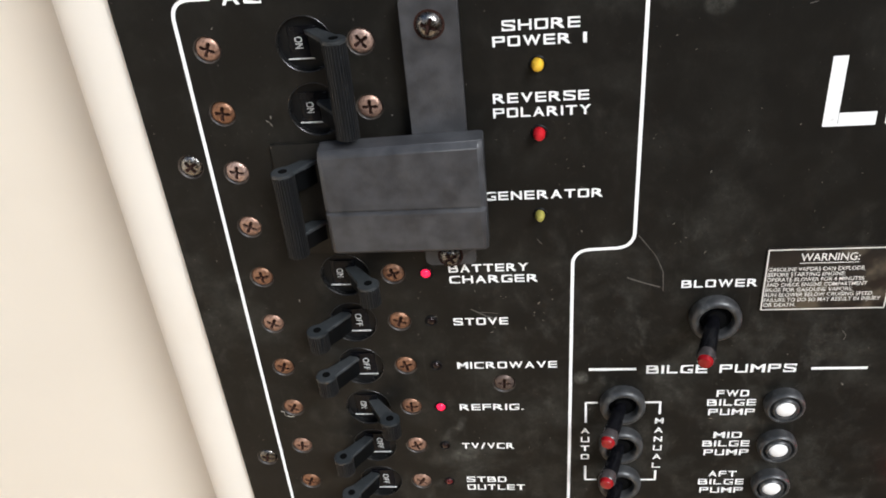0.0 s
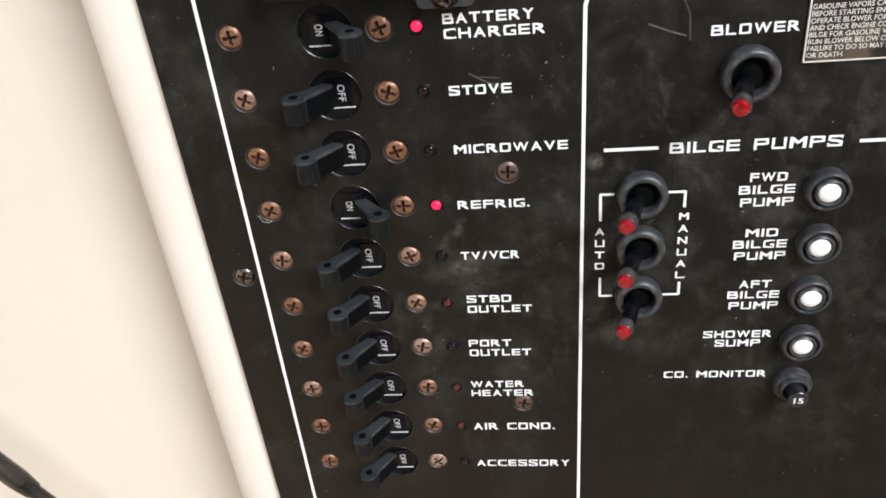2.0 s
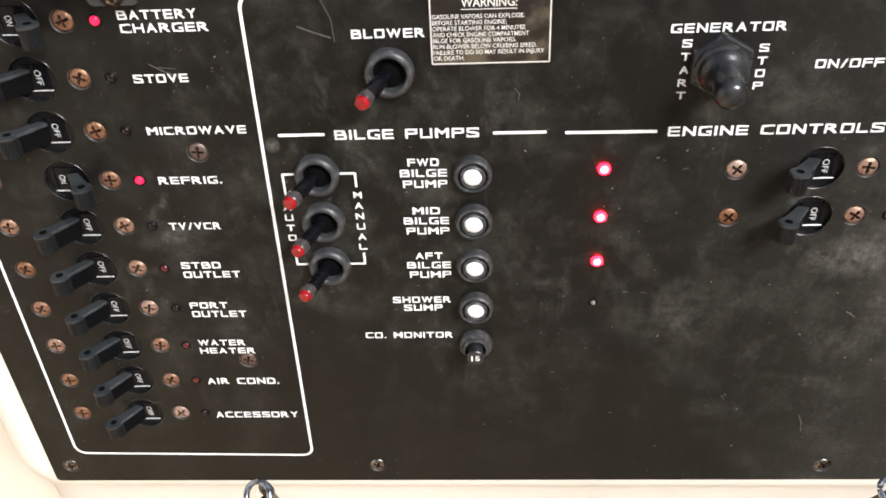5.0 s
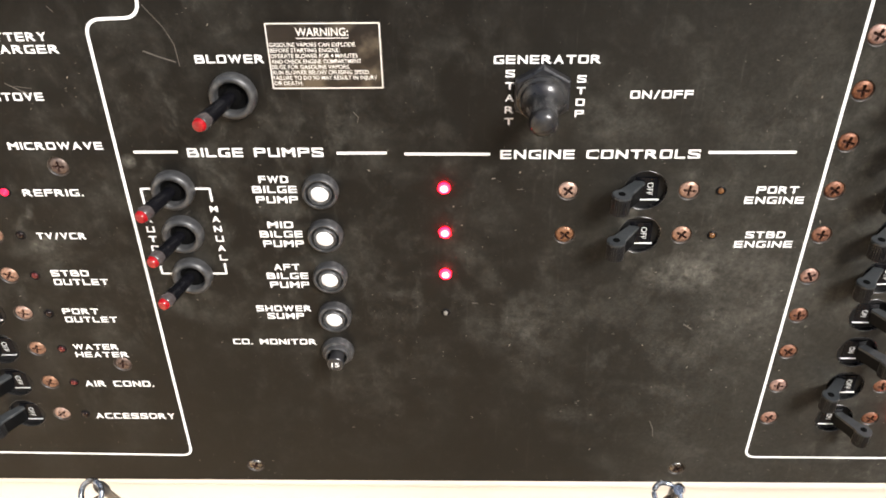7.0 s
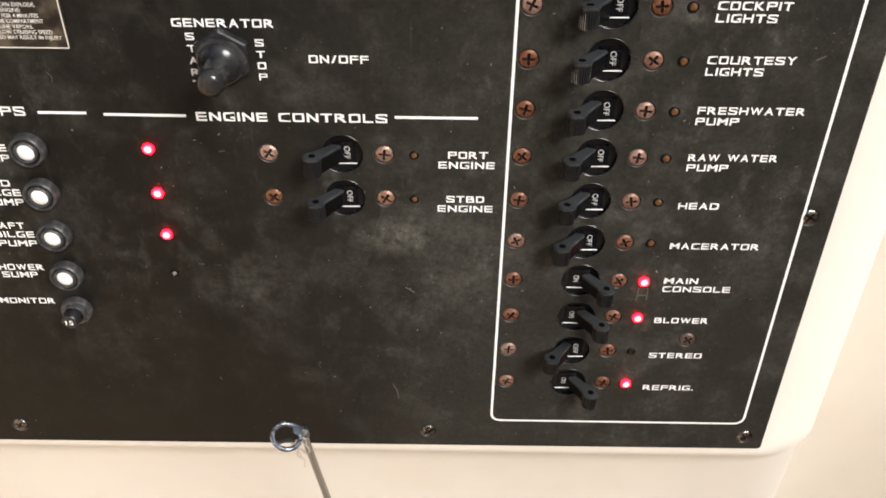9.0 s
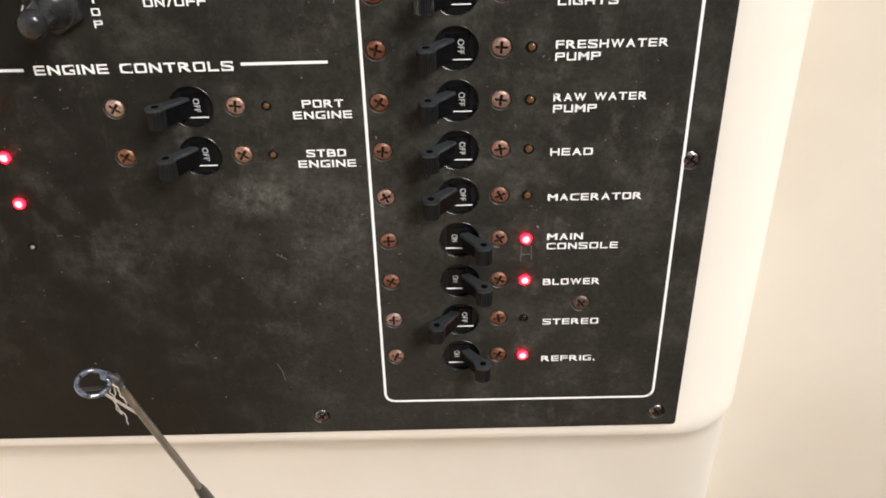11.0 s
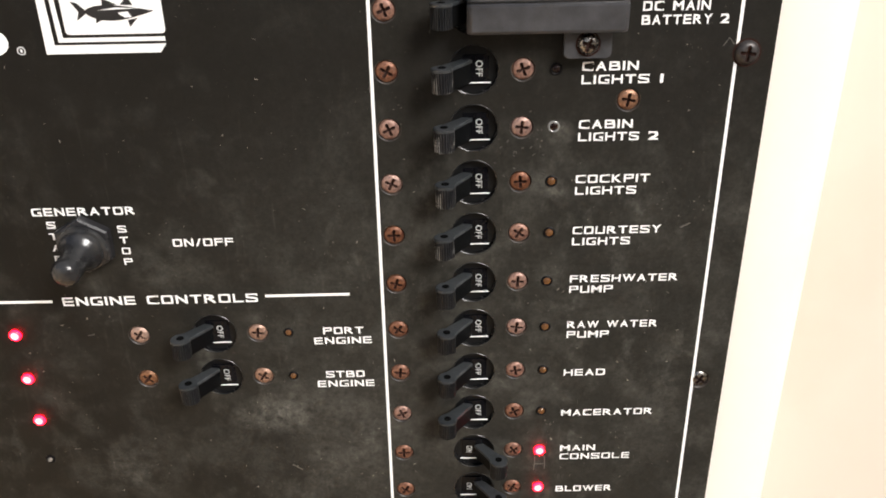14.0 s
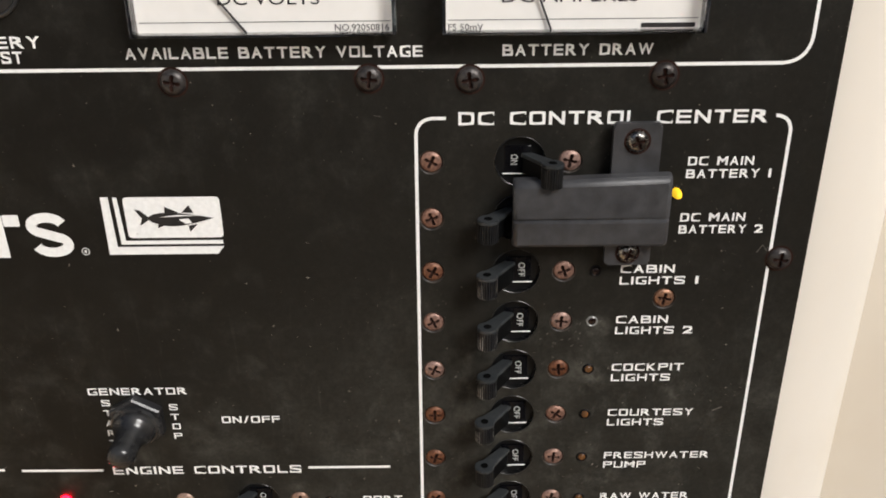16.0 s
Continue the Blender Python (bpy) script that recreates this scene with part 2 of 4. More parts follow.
MAT_COPPER = material("tarnished_copper_screw", (0.315, 0.165, 0.097), 0.38, metal=0.5, vary=0.35, scale=700, bump=0.35, bump_scale=2200, second=(0.11, 0.055, 0.036), second_at=(0.52, 0.75), second_scale=520, random_tint=0.3)
MAT_RUST = material("rusty_copper_screw", (0.25, 0.115, 0.068), 0.45, metal=0.4, vary=0.4, scale=700, bump=0.4, bump_scale=2000, second=(0.12, 0.042, 0.026), second_at=(0.48, 0.7), second_scale=480, random_tint=0.35)
MAT_STEEL = material("dull_steel_screw", (0.27, 0.255, 0.235), 0.26, metal=1.0, vary=0.3, scale=700, bump=0.3, bump_scale=2000, second=(0.04, 0.035, 0.03), second_at=(0.5, 0.7), second_scale=480, random_tint=0.25)
MAT_DARKSCREW = material("black_screw", (0.05, 0.043, 0.04), 0.35, metal=0.5, vary=0.3, scale=700, bump=0.3, bump_scale=2000, random_tint=0.2)
MAT_BROWNSCREW = material("brown_screw", (0.12, 0.075, 0.055), 0.42, metal=0.6, vary=0.3, scale=700, bump=0.3, bump_scale=2000, random_tint=0.2)
MAT_SEAT = material("cut_panel_core", (0.055, 0.043, 0.034), 0.5, vary=0.35, scale=500, second=(0.016, 0.012, 0.010), second_at=(0.45, 0.62), second_scale=300)
# dark brown of the cross recess and of the gap's painted shade
MAT_SCREW_DARK = material("grime", (0.024, 0.0085, 0.005), 0.7, spec=0.2)
MAT_GREY = material("worn_grey_plastic", (0.041, 0.0412, 0.0438), 0.42, vary=0.3, scale=160, bump=0.2, bump_scale=1300, second=(0.062, 0.0617, 0.063), second_at=(0.52, 0.8), second_scale=110)
MAT_RUBBER = material("black_rubber", (0.018, 0.018, 0.019), 0.3, vary=0.2, scale=300, bump=0.15, bump_scale=1000)
MAT_BOOT = material("glossy_rubber_boot", (0.016, 0.016, 0.0165), 0.22, vary=0.3, scale=200, bump=0.12, bump_scale=900, second=(0.04, 0.0395, 0.038), second_at=(0.48, 0.74), second_scale=130)
MAT_NUT = material("dark_knurled_nut", (0.036, 0.0365, 0.037), 0.36, vary=0.25, scale=350, bump=0.2, bump_scale=1400, second=(0.10, 0.10, 0.095), second_at=(0.55, 0.75), second_scale=330)
MAT_REDCAP = material("red_cap", (0.26, 0.006, 0.009), 0.1, vary=0.2, scale=300)
MAT_COLLAR = material("smoky_collar", (0.045, 0.038, 0.037), 0.12, vary=0.3, scale=300)
MAT_BUTTON = material("white_button", (0.88, 0.87, 0.84), 0.35, vary=0.03, scale=300)


def lit_lens_material():
    """Clear red lens over a bright die: near white in the middle, deep red at the rim."""
    m = material("lit_red_lens", (0.8, 0.02, 0.03), 0.3)
    n, l = m.node_tree.nodes, m.node_tree.links
    tc, grad, ramp = n.new("ShaderNodeTexCoord"), n.new("ShaderNodeVectorMath"), n.new("ShaderNodeValToRGB")
    flat = n.new("ShaderNodeVectorMath")
    flat.operation, grad.operation = "MULTIPLY", "LENGTH"
    flat.inputs[1].default_value = (400, 0, 400)
    l.new(tc.outputs["Object"], flat.inputs[0])
    l.new(flat.outputs[0], grad.inputs[0])
    l.new(grad.outputs["Value"], ramp.inputs[0])
    e = ramp.color_ramp.elements
    e[0].position, e[0].color = 0.0, (1.0, 0.62, 0.66, 1)
    e[1].position, e[1].color = 1.0, (0.42, 0.0005, 0.006, 1)
    for at, c in ((0.56, (1.0, 0.46, 0.5, 1)), (0.76, (0.95, 0.06, 0.11, 1))):
        e.new(at).color = c
    b = n["Principled BSDF"]
    l.new(ramp.outputs[0], b.inputs["Emission Color"])
    b.inputs["Emission Strength"].default_value = 2.4
    return m


MAT_LED_ON = lit_lens_material()
# added ring, far stronger than the lens, to throw a red halo
MAT_LED_GLOW = material("red_halo_ring", (0.7, 0.01, 0.02), 0.3, emit=(1.0, 0.0005, 0.006), emit_strength=60.0)
MAT_LED_DIM = material("faint_red_lens", (0.55, 0.01, 0.04), 0.25, emit=(1.0, 0.01, 0.06), emit_strength=1.3)
MAT_LED_YEL = material("lit_yellow_lens", (0.9, 0.55, 0.02), 0.25, emit=(1.0, 0.60, 0.03), emit_strength=1.1)
MAT_LENS_YEL = material("yellow_lens", (0.70, 0.42, 0.03), 0.08)
MAT_LENS_RED = material("red_lens", (0.42, 0.010, 0.016), 0.06)
MAT_LENS_OLIVE = material("olive_lens", (0.30, 0.27, 0.06), 0.06)
MAT_LENS_OFF = material("dark_lens", (0.012, 0.006, 0.005), 0.12, spec=0.35)
MAT_LENS_BARE = material("clear_grey_lens", (0.17, 0.16, 0.14), 0.1)
MAT_LENS_AMBER = material("dark_amber_lens", (0.11, 0.05, 0.018), 0.08)
MAT_LENS_MAROON = material("maroon_lens", (0.075, 0.010, 0.010), 0.07)
MAT_LENS_CLEAR = material("pale_lens", (0.2, 0.2, 0.19), 0.2)
MAT_CARD = material("white_meter_card", (0.86, 0.84, 0.80), 0.6, vary=0.02, scale=200)
MAT_MARK = material("black_print", (0.014, 0.013, 0.013), 0.5)
MAT_PLAQUE = material("tarnished_plaque", (0.022, 0.017, 0.013), 0.32, metal=0.2, vary=0.3, scale=120, second=(0.105, 0.085, 0.058), second_at=(0.5, 0.62), second_scale=55)
MAT_BRASSINK = material("plaque_print", (0.74, 0.72, 0.66), 0.4, vary=0.08, scale=300)
MAT_ROD = material("brown_grey_rod_blank", (0.14, 0.115, 0.085), 0.35, vary=0.2, scale=150, random_tint=0.15)
# brown patches put the sheen of the black rod into its colour
MAT_ROD_DARK = material("black_rod_brown_sheen", (0.016, 0.014, 0.012), 0.2, vary=0.3, scale=150, second=(0.05, 0.04, 0.026), second_at=(0.5, 0.75), second_scale=60)
MAT_GUIDE = material("blue_steel_guide", (0.27, 0.30, 0.35), 0.24, metal=0.85, vary=0.3, scale=400, second=(0.06, 0.055, 0.05), second_at=(0.52, 0.66), second_scale=330)
MAT_FOOT = material("dark_guide_foot", (0.05, 0.045, 0.042), 0.4, metal=0.4)
MAT_LINE = material("pale_fishing_line", (0.55, 0.50, 0.43), 0.4)
MAT_SCRATCH = material("pale_scratch", (0.085, 0.078, 0.068), 0.6, vary=0.3, scale=600)
MAT_FLECK = material("pale_dust", (0.17, 0.155, 0.13), 0.8, vary=0.5, scale=200)
MAT_CLEAR = bpy.data.materials.new("clear_cover")
MAT_CLEAR.use_nodes = True
_b = MAT_CLEAR.node_tree.nodes["Principled BSDF"]
_b.inputs["Transmission Weight"].default_value, _b.inputs["Roughness"].default_value, _b.inputs["IOR"].default_value = 1.0, 0.03, 1.45

# ---------------------------------------------------------------- mesh helpers
FACE = 0.263      # y of the panel's front face; things stand out of it towards -y
PITCH = 0.02285   # distance between breaker rows


def row_z(r):
    return 1.303 - (r - 5) * PITCH


def finish(name, bm, mat, parent=None, label="", smooth=True, angle=38.0):
    bmesh.ops.recalc_face_normals(bm, faces=bm.faces)
    me = bpy.data.meshes.new(name)
    bm.to_mesh(me)
    bm.free()
    if smooth:
        me.polygons.foreach_set("use_smooth", [True] * len(me.polygons))
        me.set_sharp_from_angle(angle=radians(angle))
    me.materials.append(mat)
    ob = new(name, me)
    if parent:
        ob.parent = parent
    if label:
        ob["label"] = label
    return ob


def part(name, bm, mat, parent, label="", smooth=True, angle=38.0):
    return finish(name, bm, mat, parent, label, smooth, angle)


def empty(name, x, z, label, category, group=""):
    ob = new(name)
    ob.empty_display_size = 0.01
    ob.location = (x, FACE, z)
    return tagged(ob, label, category, group)


def lathe(bm, profile, seg=40, knurl=(), depth=0.0, centre=(0, 0, 0), axis=None, cap=True):
    """Turns (radius, height) pairs about an axis (out of the panel unless given); knurl: profile indices that are ribbed."""
    ax = Vector(axis or (0, -1, 0)).normalized()
    s = ax.orthogonal().normalized()
    if axis is None:
        s = Vector((1, 0, 0))
    t = ax.cross(s)
    rings = []
    for i, (r, hgt) in enumerate(profile):
        ring = []
        for k in range(seg):
            a = 2 * math.pi * k / seg
            rr = r - (depth if i in knurl and k % 2 else 0)
            ring.append(bm.verts.new(Vector(centre) + ax * hgt + s * (rr * math.cos(a)) + t * (rr * math.sin(a))))
        rings.append(ring)
    for a, c in zip(rings, rings[1:]):
        for k in range(seg):
            bm.faces.new((a[k], a[(k + 1) % seg], c[(k + 1) % seg], c[k]))
    if cap:
        bm.faces.new(rings[-1])
        bm.faces.new(rings[0][::-1])
    return bm


def block(bm, x0, x1, y0, y1, z0, z1, bevel=0.0, seg=2):
    made = bmesh.ops.create_cube(bm, size=1)["verts"]
    for v in made:
        v.co = Vector(((x0 + x1) / 2 + v.co.x * (x1 - x0), (y0 + y1) / 2 + v.co.y * (y1 - y0), (z0 + z1) / 2 + v.co.z * (z1 - z0)))
    if bevel:
        edges = list({e for v in made for e in v.link_edges})
        bmesh.ops.bevel(bm, geom=edges, offset=bevel, segments=seg, affect="EDGES", profile=0.6)
    return bm


def prism(bm, pts, lo, hi, axis="z"):
    """A closed outline raised between two heights along one axis."""
    def at(p, h):
        return {"z": (p[0], p[1], h), "y": (p[0], h, p[1]), "x": (h, p[0], p[1])}[axis]
    a = [bm.verts.new(at(p, lo)) for p in pts]
    c = [bm.verts.new(at(p, hi)) for p in pts]
    n = len(pts)
    for i in range(n):
        bm.faces.new((a[i], a[(i + 1) % n], c[(i + 1) % n], c[i]))
    bm.faces.new(a[::-1])
    bm.faces.new(c)
    return bm


def round_rect(x0, x1, z0, z1, r, n=6):
    pts = []
    for cx, cz, a0 in ((x1 - r, z1 - r, 0), (x0 + r, z1 - r, 90), (x0 + r, z0 + r, 180), (x1 - r, z0 + r, 270)):
        for i in range(n + 1):
            a = radians(a0 + 90 * i / n)
            pts.append((cx + r * math.cos(a), cz + r * math.sin(a)))
    return pts


def fillet_path(pts, radii, n=8):
    """Rounds the inner corners of an open polyline."""
    out = [Vector(pts[0])]
    for i in range(1, len(pts) - 1):
        p, a, c = Vector(pts[i]), Vector(pts[i - 1]), Vector(pts[i + 1])
        u, v = (a - p).normalized(), (c - p).normalized()
        half = math.acos(max(-1, min(1, u.dot(v)))) / 2
        cut = radii[i - 1] / math.tan(half)
        p0, p1 = p + u * cut, p + v * cut
        for k in range(n + 1):
            t = k / n
            out.append((1 - t) ** 2 * p0 + 2 * t * (1 - t) * (p * 0.83 + (p0 + p1) * 0.085) + t * t * p1)
    out.append(Vector(pts[-1]))
    return out


def ribbon(bm, path, width, y=-0.00012):
    left, right = [], []
    for i, p in enumerate(path):
        d = (path[min(i + 1, len(path) - 1)] - path[max(i - 1, 0)]).normalized()
        nrm = Vector((-d.y, d.x)) * width / 2
        left.append(bm.verts.new((p.x + nrm.x, y, p.y + nrm.y)))
        right.append(bm.verts.new((p.x - nrm.x, y, p.y - nrm.y)))
    for i in range(len(path) - 1):
        bm.faces.new((left[i], left[i + 1], right[i + 1], right[i]))
    return bm


def tube(bm, path, radii, seg=14):
    rings = []
    for i, p in enumerate(path):
        d = (path[min(i + 1, len(path) - 1)] - path[max(i - 1, 0)]).normalized()
        s = d.cross(Vector((0.3, 1, 0.2))).normalized()
        t = d.cross(s)
        rings.append([bm.verts.new(p + (s * math.cos(2 * math.pi * k / seg) + t * math.sin(2 * math.pi * k / seg)) * radii[i]) for k in range(seg)])
    for a, c in zip(rings, rings[1:]):
        for k in range(seg):
            bm.faces.new((a[k], a[(k + 1) % seg], c[(k + 1) % seg], c[k]))
    bm.faces.new(rings[0][::-1])
    bm.faces.new(rings[-1])
    return bm


GLYPHS = {}


def glyph_mesh(text, bold):
    """Flat outline of a text in the built-in font, on x (along) and y (up), in font units."""
    if (text, bold) not in GLYPHS:
        cu = bpy.data.curves.new("lettering", "FONT")
        cu.body, cu.offset, cu.resolution_u = text, bold, 6 if len(text) == 1 else 3
        ob = new("lettering", cu)
        me = bpy.data.meshes.new_from_object(ob.evaluated_get(bpy.context.evaluated_depsgraph_get()))
        GLYPHS[text, bold] = ([tuple(v.co) for v in me.vertices], [tuple(p.vertices) for p in me.polygons])
        bpy.data.objects.remove(ob)
        bpy.data.curves.remove(cu)
        bpy.data.meshes.remove(me)
    return GLYPHS[text, bold]


WIDE = {"I": 0.22, "1": 0.30, ".": 0.24, ":": 0.24, "/": 0.62, " ": 0.55, "M": 1.16, "W": 1.42, "L": 0.88, "T": 0.98, "J": 0.85, "E": 0.92, "F": 0.90}


# round bowls of the capitals: lower and upper end of each, and whether both sides are round
BOWLS = {"O": ((-1, 1, 2),), "0": ((-1, 1, 2),), "Q": ((-1, 1, 2),), "C": ((-1, 1, 2),), "G": ((-1, 1, 2),), "D": ((-1, 1, 1),), "U": ((-1, 1, 0),),
         "S": ((-1, 0, 2), (0, 1, 2)), "2": ((0, 1, 2),), "B": ((-1, 0.04, 1), (0.04, 1, 1)), "P": ((-0.12, 1, 1),), "R": ((-0.06, 1, 1),)}


def squared(ch, u, v):
    """Engraved capitals have square bowls: pushes the round letters of the font out towards the corners of each bowl."""
    for lo, hi, sides in BOWLS.get(ch, ()):
        if not lo <= v <= hi or (sides == 0 and v > 0) or (sides == 1 and u < 0):
            continue
        w = (2 * v - lo - hi) / (hi - lo)
        m, r = max(abs(u), abs(w)), math.hypot(u, w)
        k = 1 + (0.72 if ch == "D" else 0.86) * (r / m - 1) if m > 1e-6 else 1
        w = max(-1, min(1, w * k))
        return max(-1, min(1, u * k)), (w * (hi - lo) + lo + hi) / 2
    return u, v


def lettering(text, x0, x1, base, cap, parent, y=-0.00014, mat=None, bold=0.012, turn=0, name="lettering", label="", wide=False):
    """Printed text between x0 and x1 on a baseline, in metres from the parent. wide: extended capitals. turn: reads downwards."""
    hv = glyph_mesh("H", bold)[0]
    top, low = max(v[1] for v in hv), min(v[1] for v in hv)
    pieces = []
    if wide:
        gap, at = 0.21, 0.0
        total, left = sum(WIDE.get(ch, 1.0) + gap for ch in text) - gap, 0.0
        natural = cap / (top - low) * total / (x1 - x0)   # width of a font unit, in layout units
        for ch in text:
            w = WIDE.get(ch, 1.0)
            if ch != " ":
                verts, faces = glyph_mesh(ch, bold)
                a, c = min(v[0] for v in verts), max(v[0] for v in verts)
                b, d = min(v[1] for v in verts), max(v[1] for v in verts)
                e = min(0.17, 0.36 * (c - a))
                keep = e * natural * 1.12
                stretch = ch in "BCDEFGHLOPRSU02" and w > (c - a) * natural and keep < 0.45 * w
                done = []
                for v in verts:
                    u, q = squared(ch, 2 * (v[0] - a) / (c - a) - 1, 2 * (v[1] - b) / (d - b) - 1)
                    hgt, f = (q + 1) / 2, (u + 1) / 2 * (c - a)
                    # the upright strokes keep their width, only what lies between them is widened
                    if stretch and f < e:
                        px = f / e * keep
                    elif stretch and f > c - a - e:
                        px = w - (c - a - f) / e * keep
                    elif stretch:
                        px = keep + (f - e) / (c - a - 2 * e) * (w - 2 * keep)
                    else:
                        px = f / (c - a) * w
                    z = hgt if d - b > 0.6 * (top - low) else (b - low + hgt * (d - b)) / (top - low)
                    done.append((at + px, z))
                pieces.append((done, faces))
            at += w + gap
    else:
        verts, faces = glyph_mesh(text, bold)
        left = min(v[0] for v in verts)
        total = max(v[0] for v in verts) - left
        pieces.append(([(v[0], (v[1] - low) / (top - low)) for v in verts], faces))
    co, fc = [], []
    for done, faces in pieces:
        n = len(co)
        for u, w in done:
            a, z = x0 + (u - left) / total * (x1 - x0), base + w * cap
            co.append((a, y, z) if not turn else (z, y, -a))
        fc += [tuple(i + n for i in f) for f in faces]
    me = bpy.data.meshes.new(name)
    me.from_pydata(co, [], fc)
    me.materials.append(mat or MAT_INK)
    ob = new(name, me)
    ob.parent = parent
    if label:
        ob["label"] = label
    return ob


# ---------------------------------------------------------------- the place
def slab(name, x0, x1, y0, y1, z0, z1, mat, label, category):
    bm = block(bmesh.new(), x0, x1, y0, y1, z0, z1, 0.004)
    return tagged(finish(name, bm, mat), label, category, kind="structure")


slab("floor", -1.5, 1.8, -2.6, 0.50, -0.05, 0.0, MAT_DECK, "warm tan non-slip deck of the boat", "floor")
slab("wall_north", -1.5, 1.8, 0.320, 0.500, 0.002, 2.1, MAT_WALL, "smooth cream gelcoat bulkhead behind the console", "wall")
slab("wall_west", -1.60, -1.504, -2.6, 0.50, 0.0, 2.1, MAT_WALL, "smooth cream gelcoat side wall", "wall")
slab("wall_east", 1.804, 1.90, -2.6, 0.50, 0.0, 2.1, MAT_WALL, "smooth cream gelcoat side wall", "wall")

# panel outline
PX0, PX1, PZ0, PZ1 = -0.1322, 0.4693, 1.0692, 1.5600


def console():
    """Moulded pod that carries the panel: rounded rings from the seat of the panel out to its sides."""
    # left, right, top, bottom margins, y, corner radius
    steps = ((-0.012, -0.012, -0.012, -0.012, 0.2662, 0.002), (0.003, 0.003, 0.003, 0.003, 0.2662, 0.006), (0.008, 0.009, 0.008, 0.006, 0.2665, 0.012),
             (0.015, 0.018, 0.015, 0.010, 0.2678, 0.020), (0.021, 0.026, 0.021, 0.0135, 0.2702, 0.022), (0.0255, 0.032, 0.025, 0.0165, 0.2745, 0.024),
             (0.0280, 0.036, 0.028, 0.021, 0.2810, 0.026), (0.0292, 0.0385, 0.029, 0.045, 0.2935, 0.027), (0.030, 0.040, 0.030, 0.20, 0.307, 0.027),
             (0.030, 0.040, 0.030, 1.0676, 0.314, 0.027), (0.030, 0.040, 0.030, 1.0676, 0.321, 0.027))
    pod = tagged(new("console"), "moulded cream fibreglass console with rounded edges round the black panel", "console")
    for name, some in (("front_moulding", steps[:9]), ("base", steps[8:])):
        bm = bmesh.new()
        rings = [[bm.verts.new((x, y, z)) for x, z in round_rect(PX0 - l, PX1 + r, PZ0 - b, PZ1 + t, rad, 8)] for l, r, t, b, y, rad in some]
        n = len(rings[0])
        for a, c in zip(rings, rings[1:]):
            for k in range(n):
                bm.faces.new((a[k], a[(k + 1) % n], c[(k + 1) % n], c[k]))
        if name == "front_moulding":
            bm.faces.new(rings[0])
        part(name, bm, MAT_GEL, pod, angle=60)
    return pod


console()

# breaker columns: left screw x; centre of the round opening and right screw lie at fixed offsets
AC_X, DC_X, EN_X = -0.1030, 0.3213, 0.2080
MID, FAR, HOLE_R = 0.0331, 0.0518, 0.0093
AC_ON, DC_ON = (4, 7), (10, 11, 13)
holes = [(AC_X + MID, row_z(r)) for r in range(14)] + [(DC_X + MID, row_z(r)) for r in range(14)] + [(EN_X + MID, row_z(r)) for r in (7, 8)]

PANEL_SCREWS = ((-0.1210, 1.0798, MAT_STEEL), (0.0470, 1.0806, MAT_STEEL), (0.2792, 1.0808, MAT_STEEL), (0.4580, 1.0798, MAT_STEEL),
                (-0.1205, 1.2270, MAT_STEEL), (-0.1195, 1.3745, MAT_STEEL), (0.4572, 1.3762, MAT_DARKSCREW), (0.4572, 1.2272, MAT_STEEL),
                (-0.0112, 1.2698, MAT_BROWNSCREW), (-0.0100, 1.1560, MAT_BROWNSCREW), (0.4135, 1.1512, MAT_BROWNSCREW), (0.4140, 1.3588, MAT_COPPER),
                (0.2300, 1.4482, MAT_DARKSCREW), (0.2998, 1.4488, MAT_DARKSCREW), (0.3356, 1.4482, MAT_DARKSCREW), (0.4048, 1.4490, MAT_DARKSCREW))
SCREW_R = 0.0041
seats = [(x, z) for x, z, mat in PANEL_SCREWS if mat is not MAT_DARKSCREW] + [(EN_X + dx, row_z(r)) for r in (7, 8) for dx in (0, FAR)]
seats += [(AC_X + dx, row_z(r)) for r in range(14) for dx in (0, FAR) if dx == 0 or r not in (2, 3)]
seats += [(DC_X + dx, row_z(r)) for r in range(14) for dx in (0, FAR) if dx == 0 or r != 1]

panel = empty("control_panel", 0, 0, "large scuffed black electrical control panel with white printed lettering", "control panel")


def plate():
    """The panel's sheet with a round opening for every breaker and a seat for every screw."""
    bm = bmesh.new()
    front, back, loops = -0.0, 0.003, []
    loops.append([(x if x < 0 else x - 0.0004 - 0.0040 * (z - PZ0), z + (0.0045 * (x - 0.17) if z < 1.2 else 0)) for x, z in round_rect(PX0, PX1, PZ0, PZ1, 0.002, 3)])
    for cx, cz in holes:
        loops.append([(cx + HOLE_R * math.cos(2 * math.pi * k / 36), cz + HOLE_R * math.sin(2 * math.pi * k / 36)) for k in range(36)])
    for cx, cz in seats:
        loops.append([(cx + SCREW_R * 1.13 * math.cos(2 * math.pi * k / 24), cz + SCREW_R * 1.13 * math.sin(2 * math.pi * k / 24)) for k in range(24)])
    edges = []
    for pts in loops:
        a = [bm.verts.new((x, front, z)) for x, z in pts]
        b = [bm.verts.new((x, back, z)) for x, z in pts]
        for i in range(len(a)):
            j = (i + 1) % len(a)
            bm.faces.new((a[i], a[j], b[j], b[i]))
            edges.append(bm.edges.get((a[i], a[j])))
    bmesh.ops.triangle_fill(bm, use_beauty=True, use_dissolve=False, edges=edges, normal=(0, -1, 0))
    return part("plate", bm, MAT_PANEL, panel, smooth=False)


plate()


# ---------------------------------------------------------------- screws
def screw_bm(r, hgt, sunk):
    """Oval head with a pressed cross recess, coloured dark; sunk: it sits in a countersunk seat cut into the plate."""
    bm = bmesh.new()
    seg, rings = 72, 18
    last = None

    def inside(x, z):
        u, v = abs(x) / r, abs(z) / r
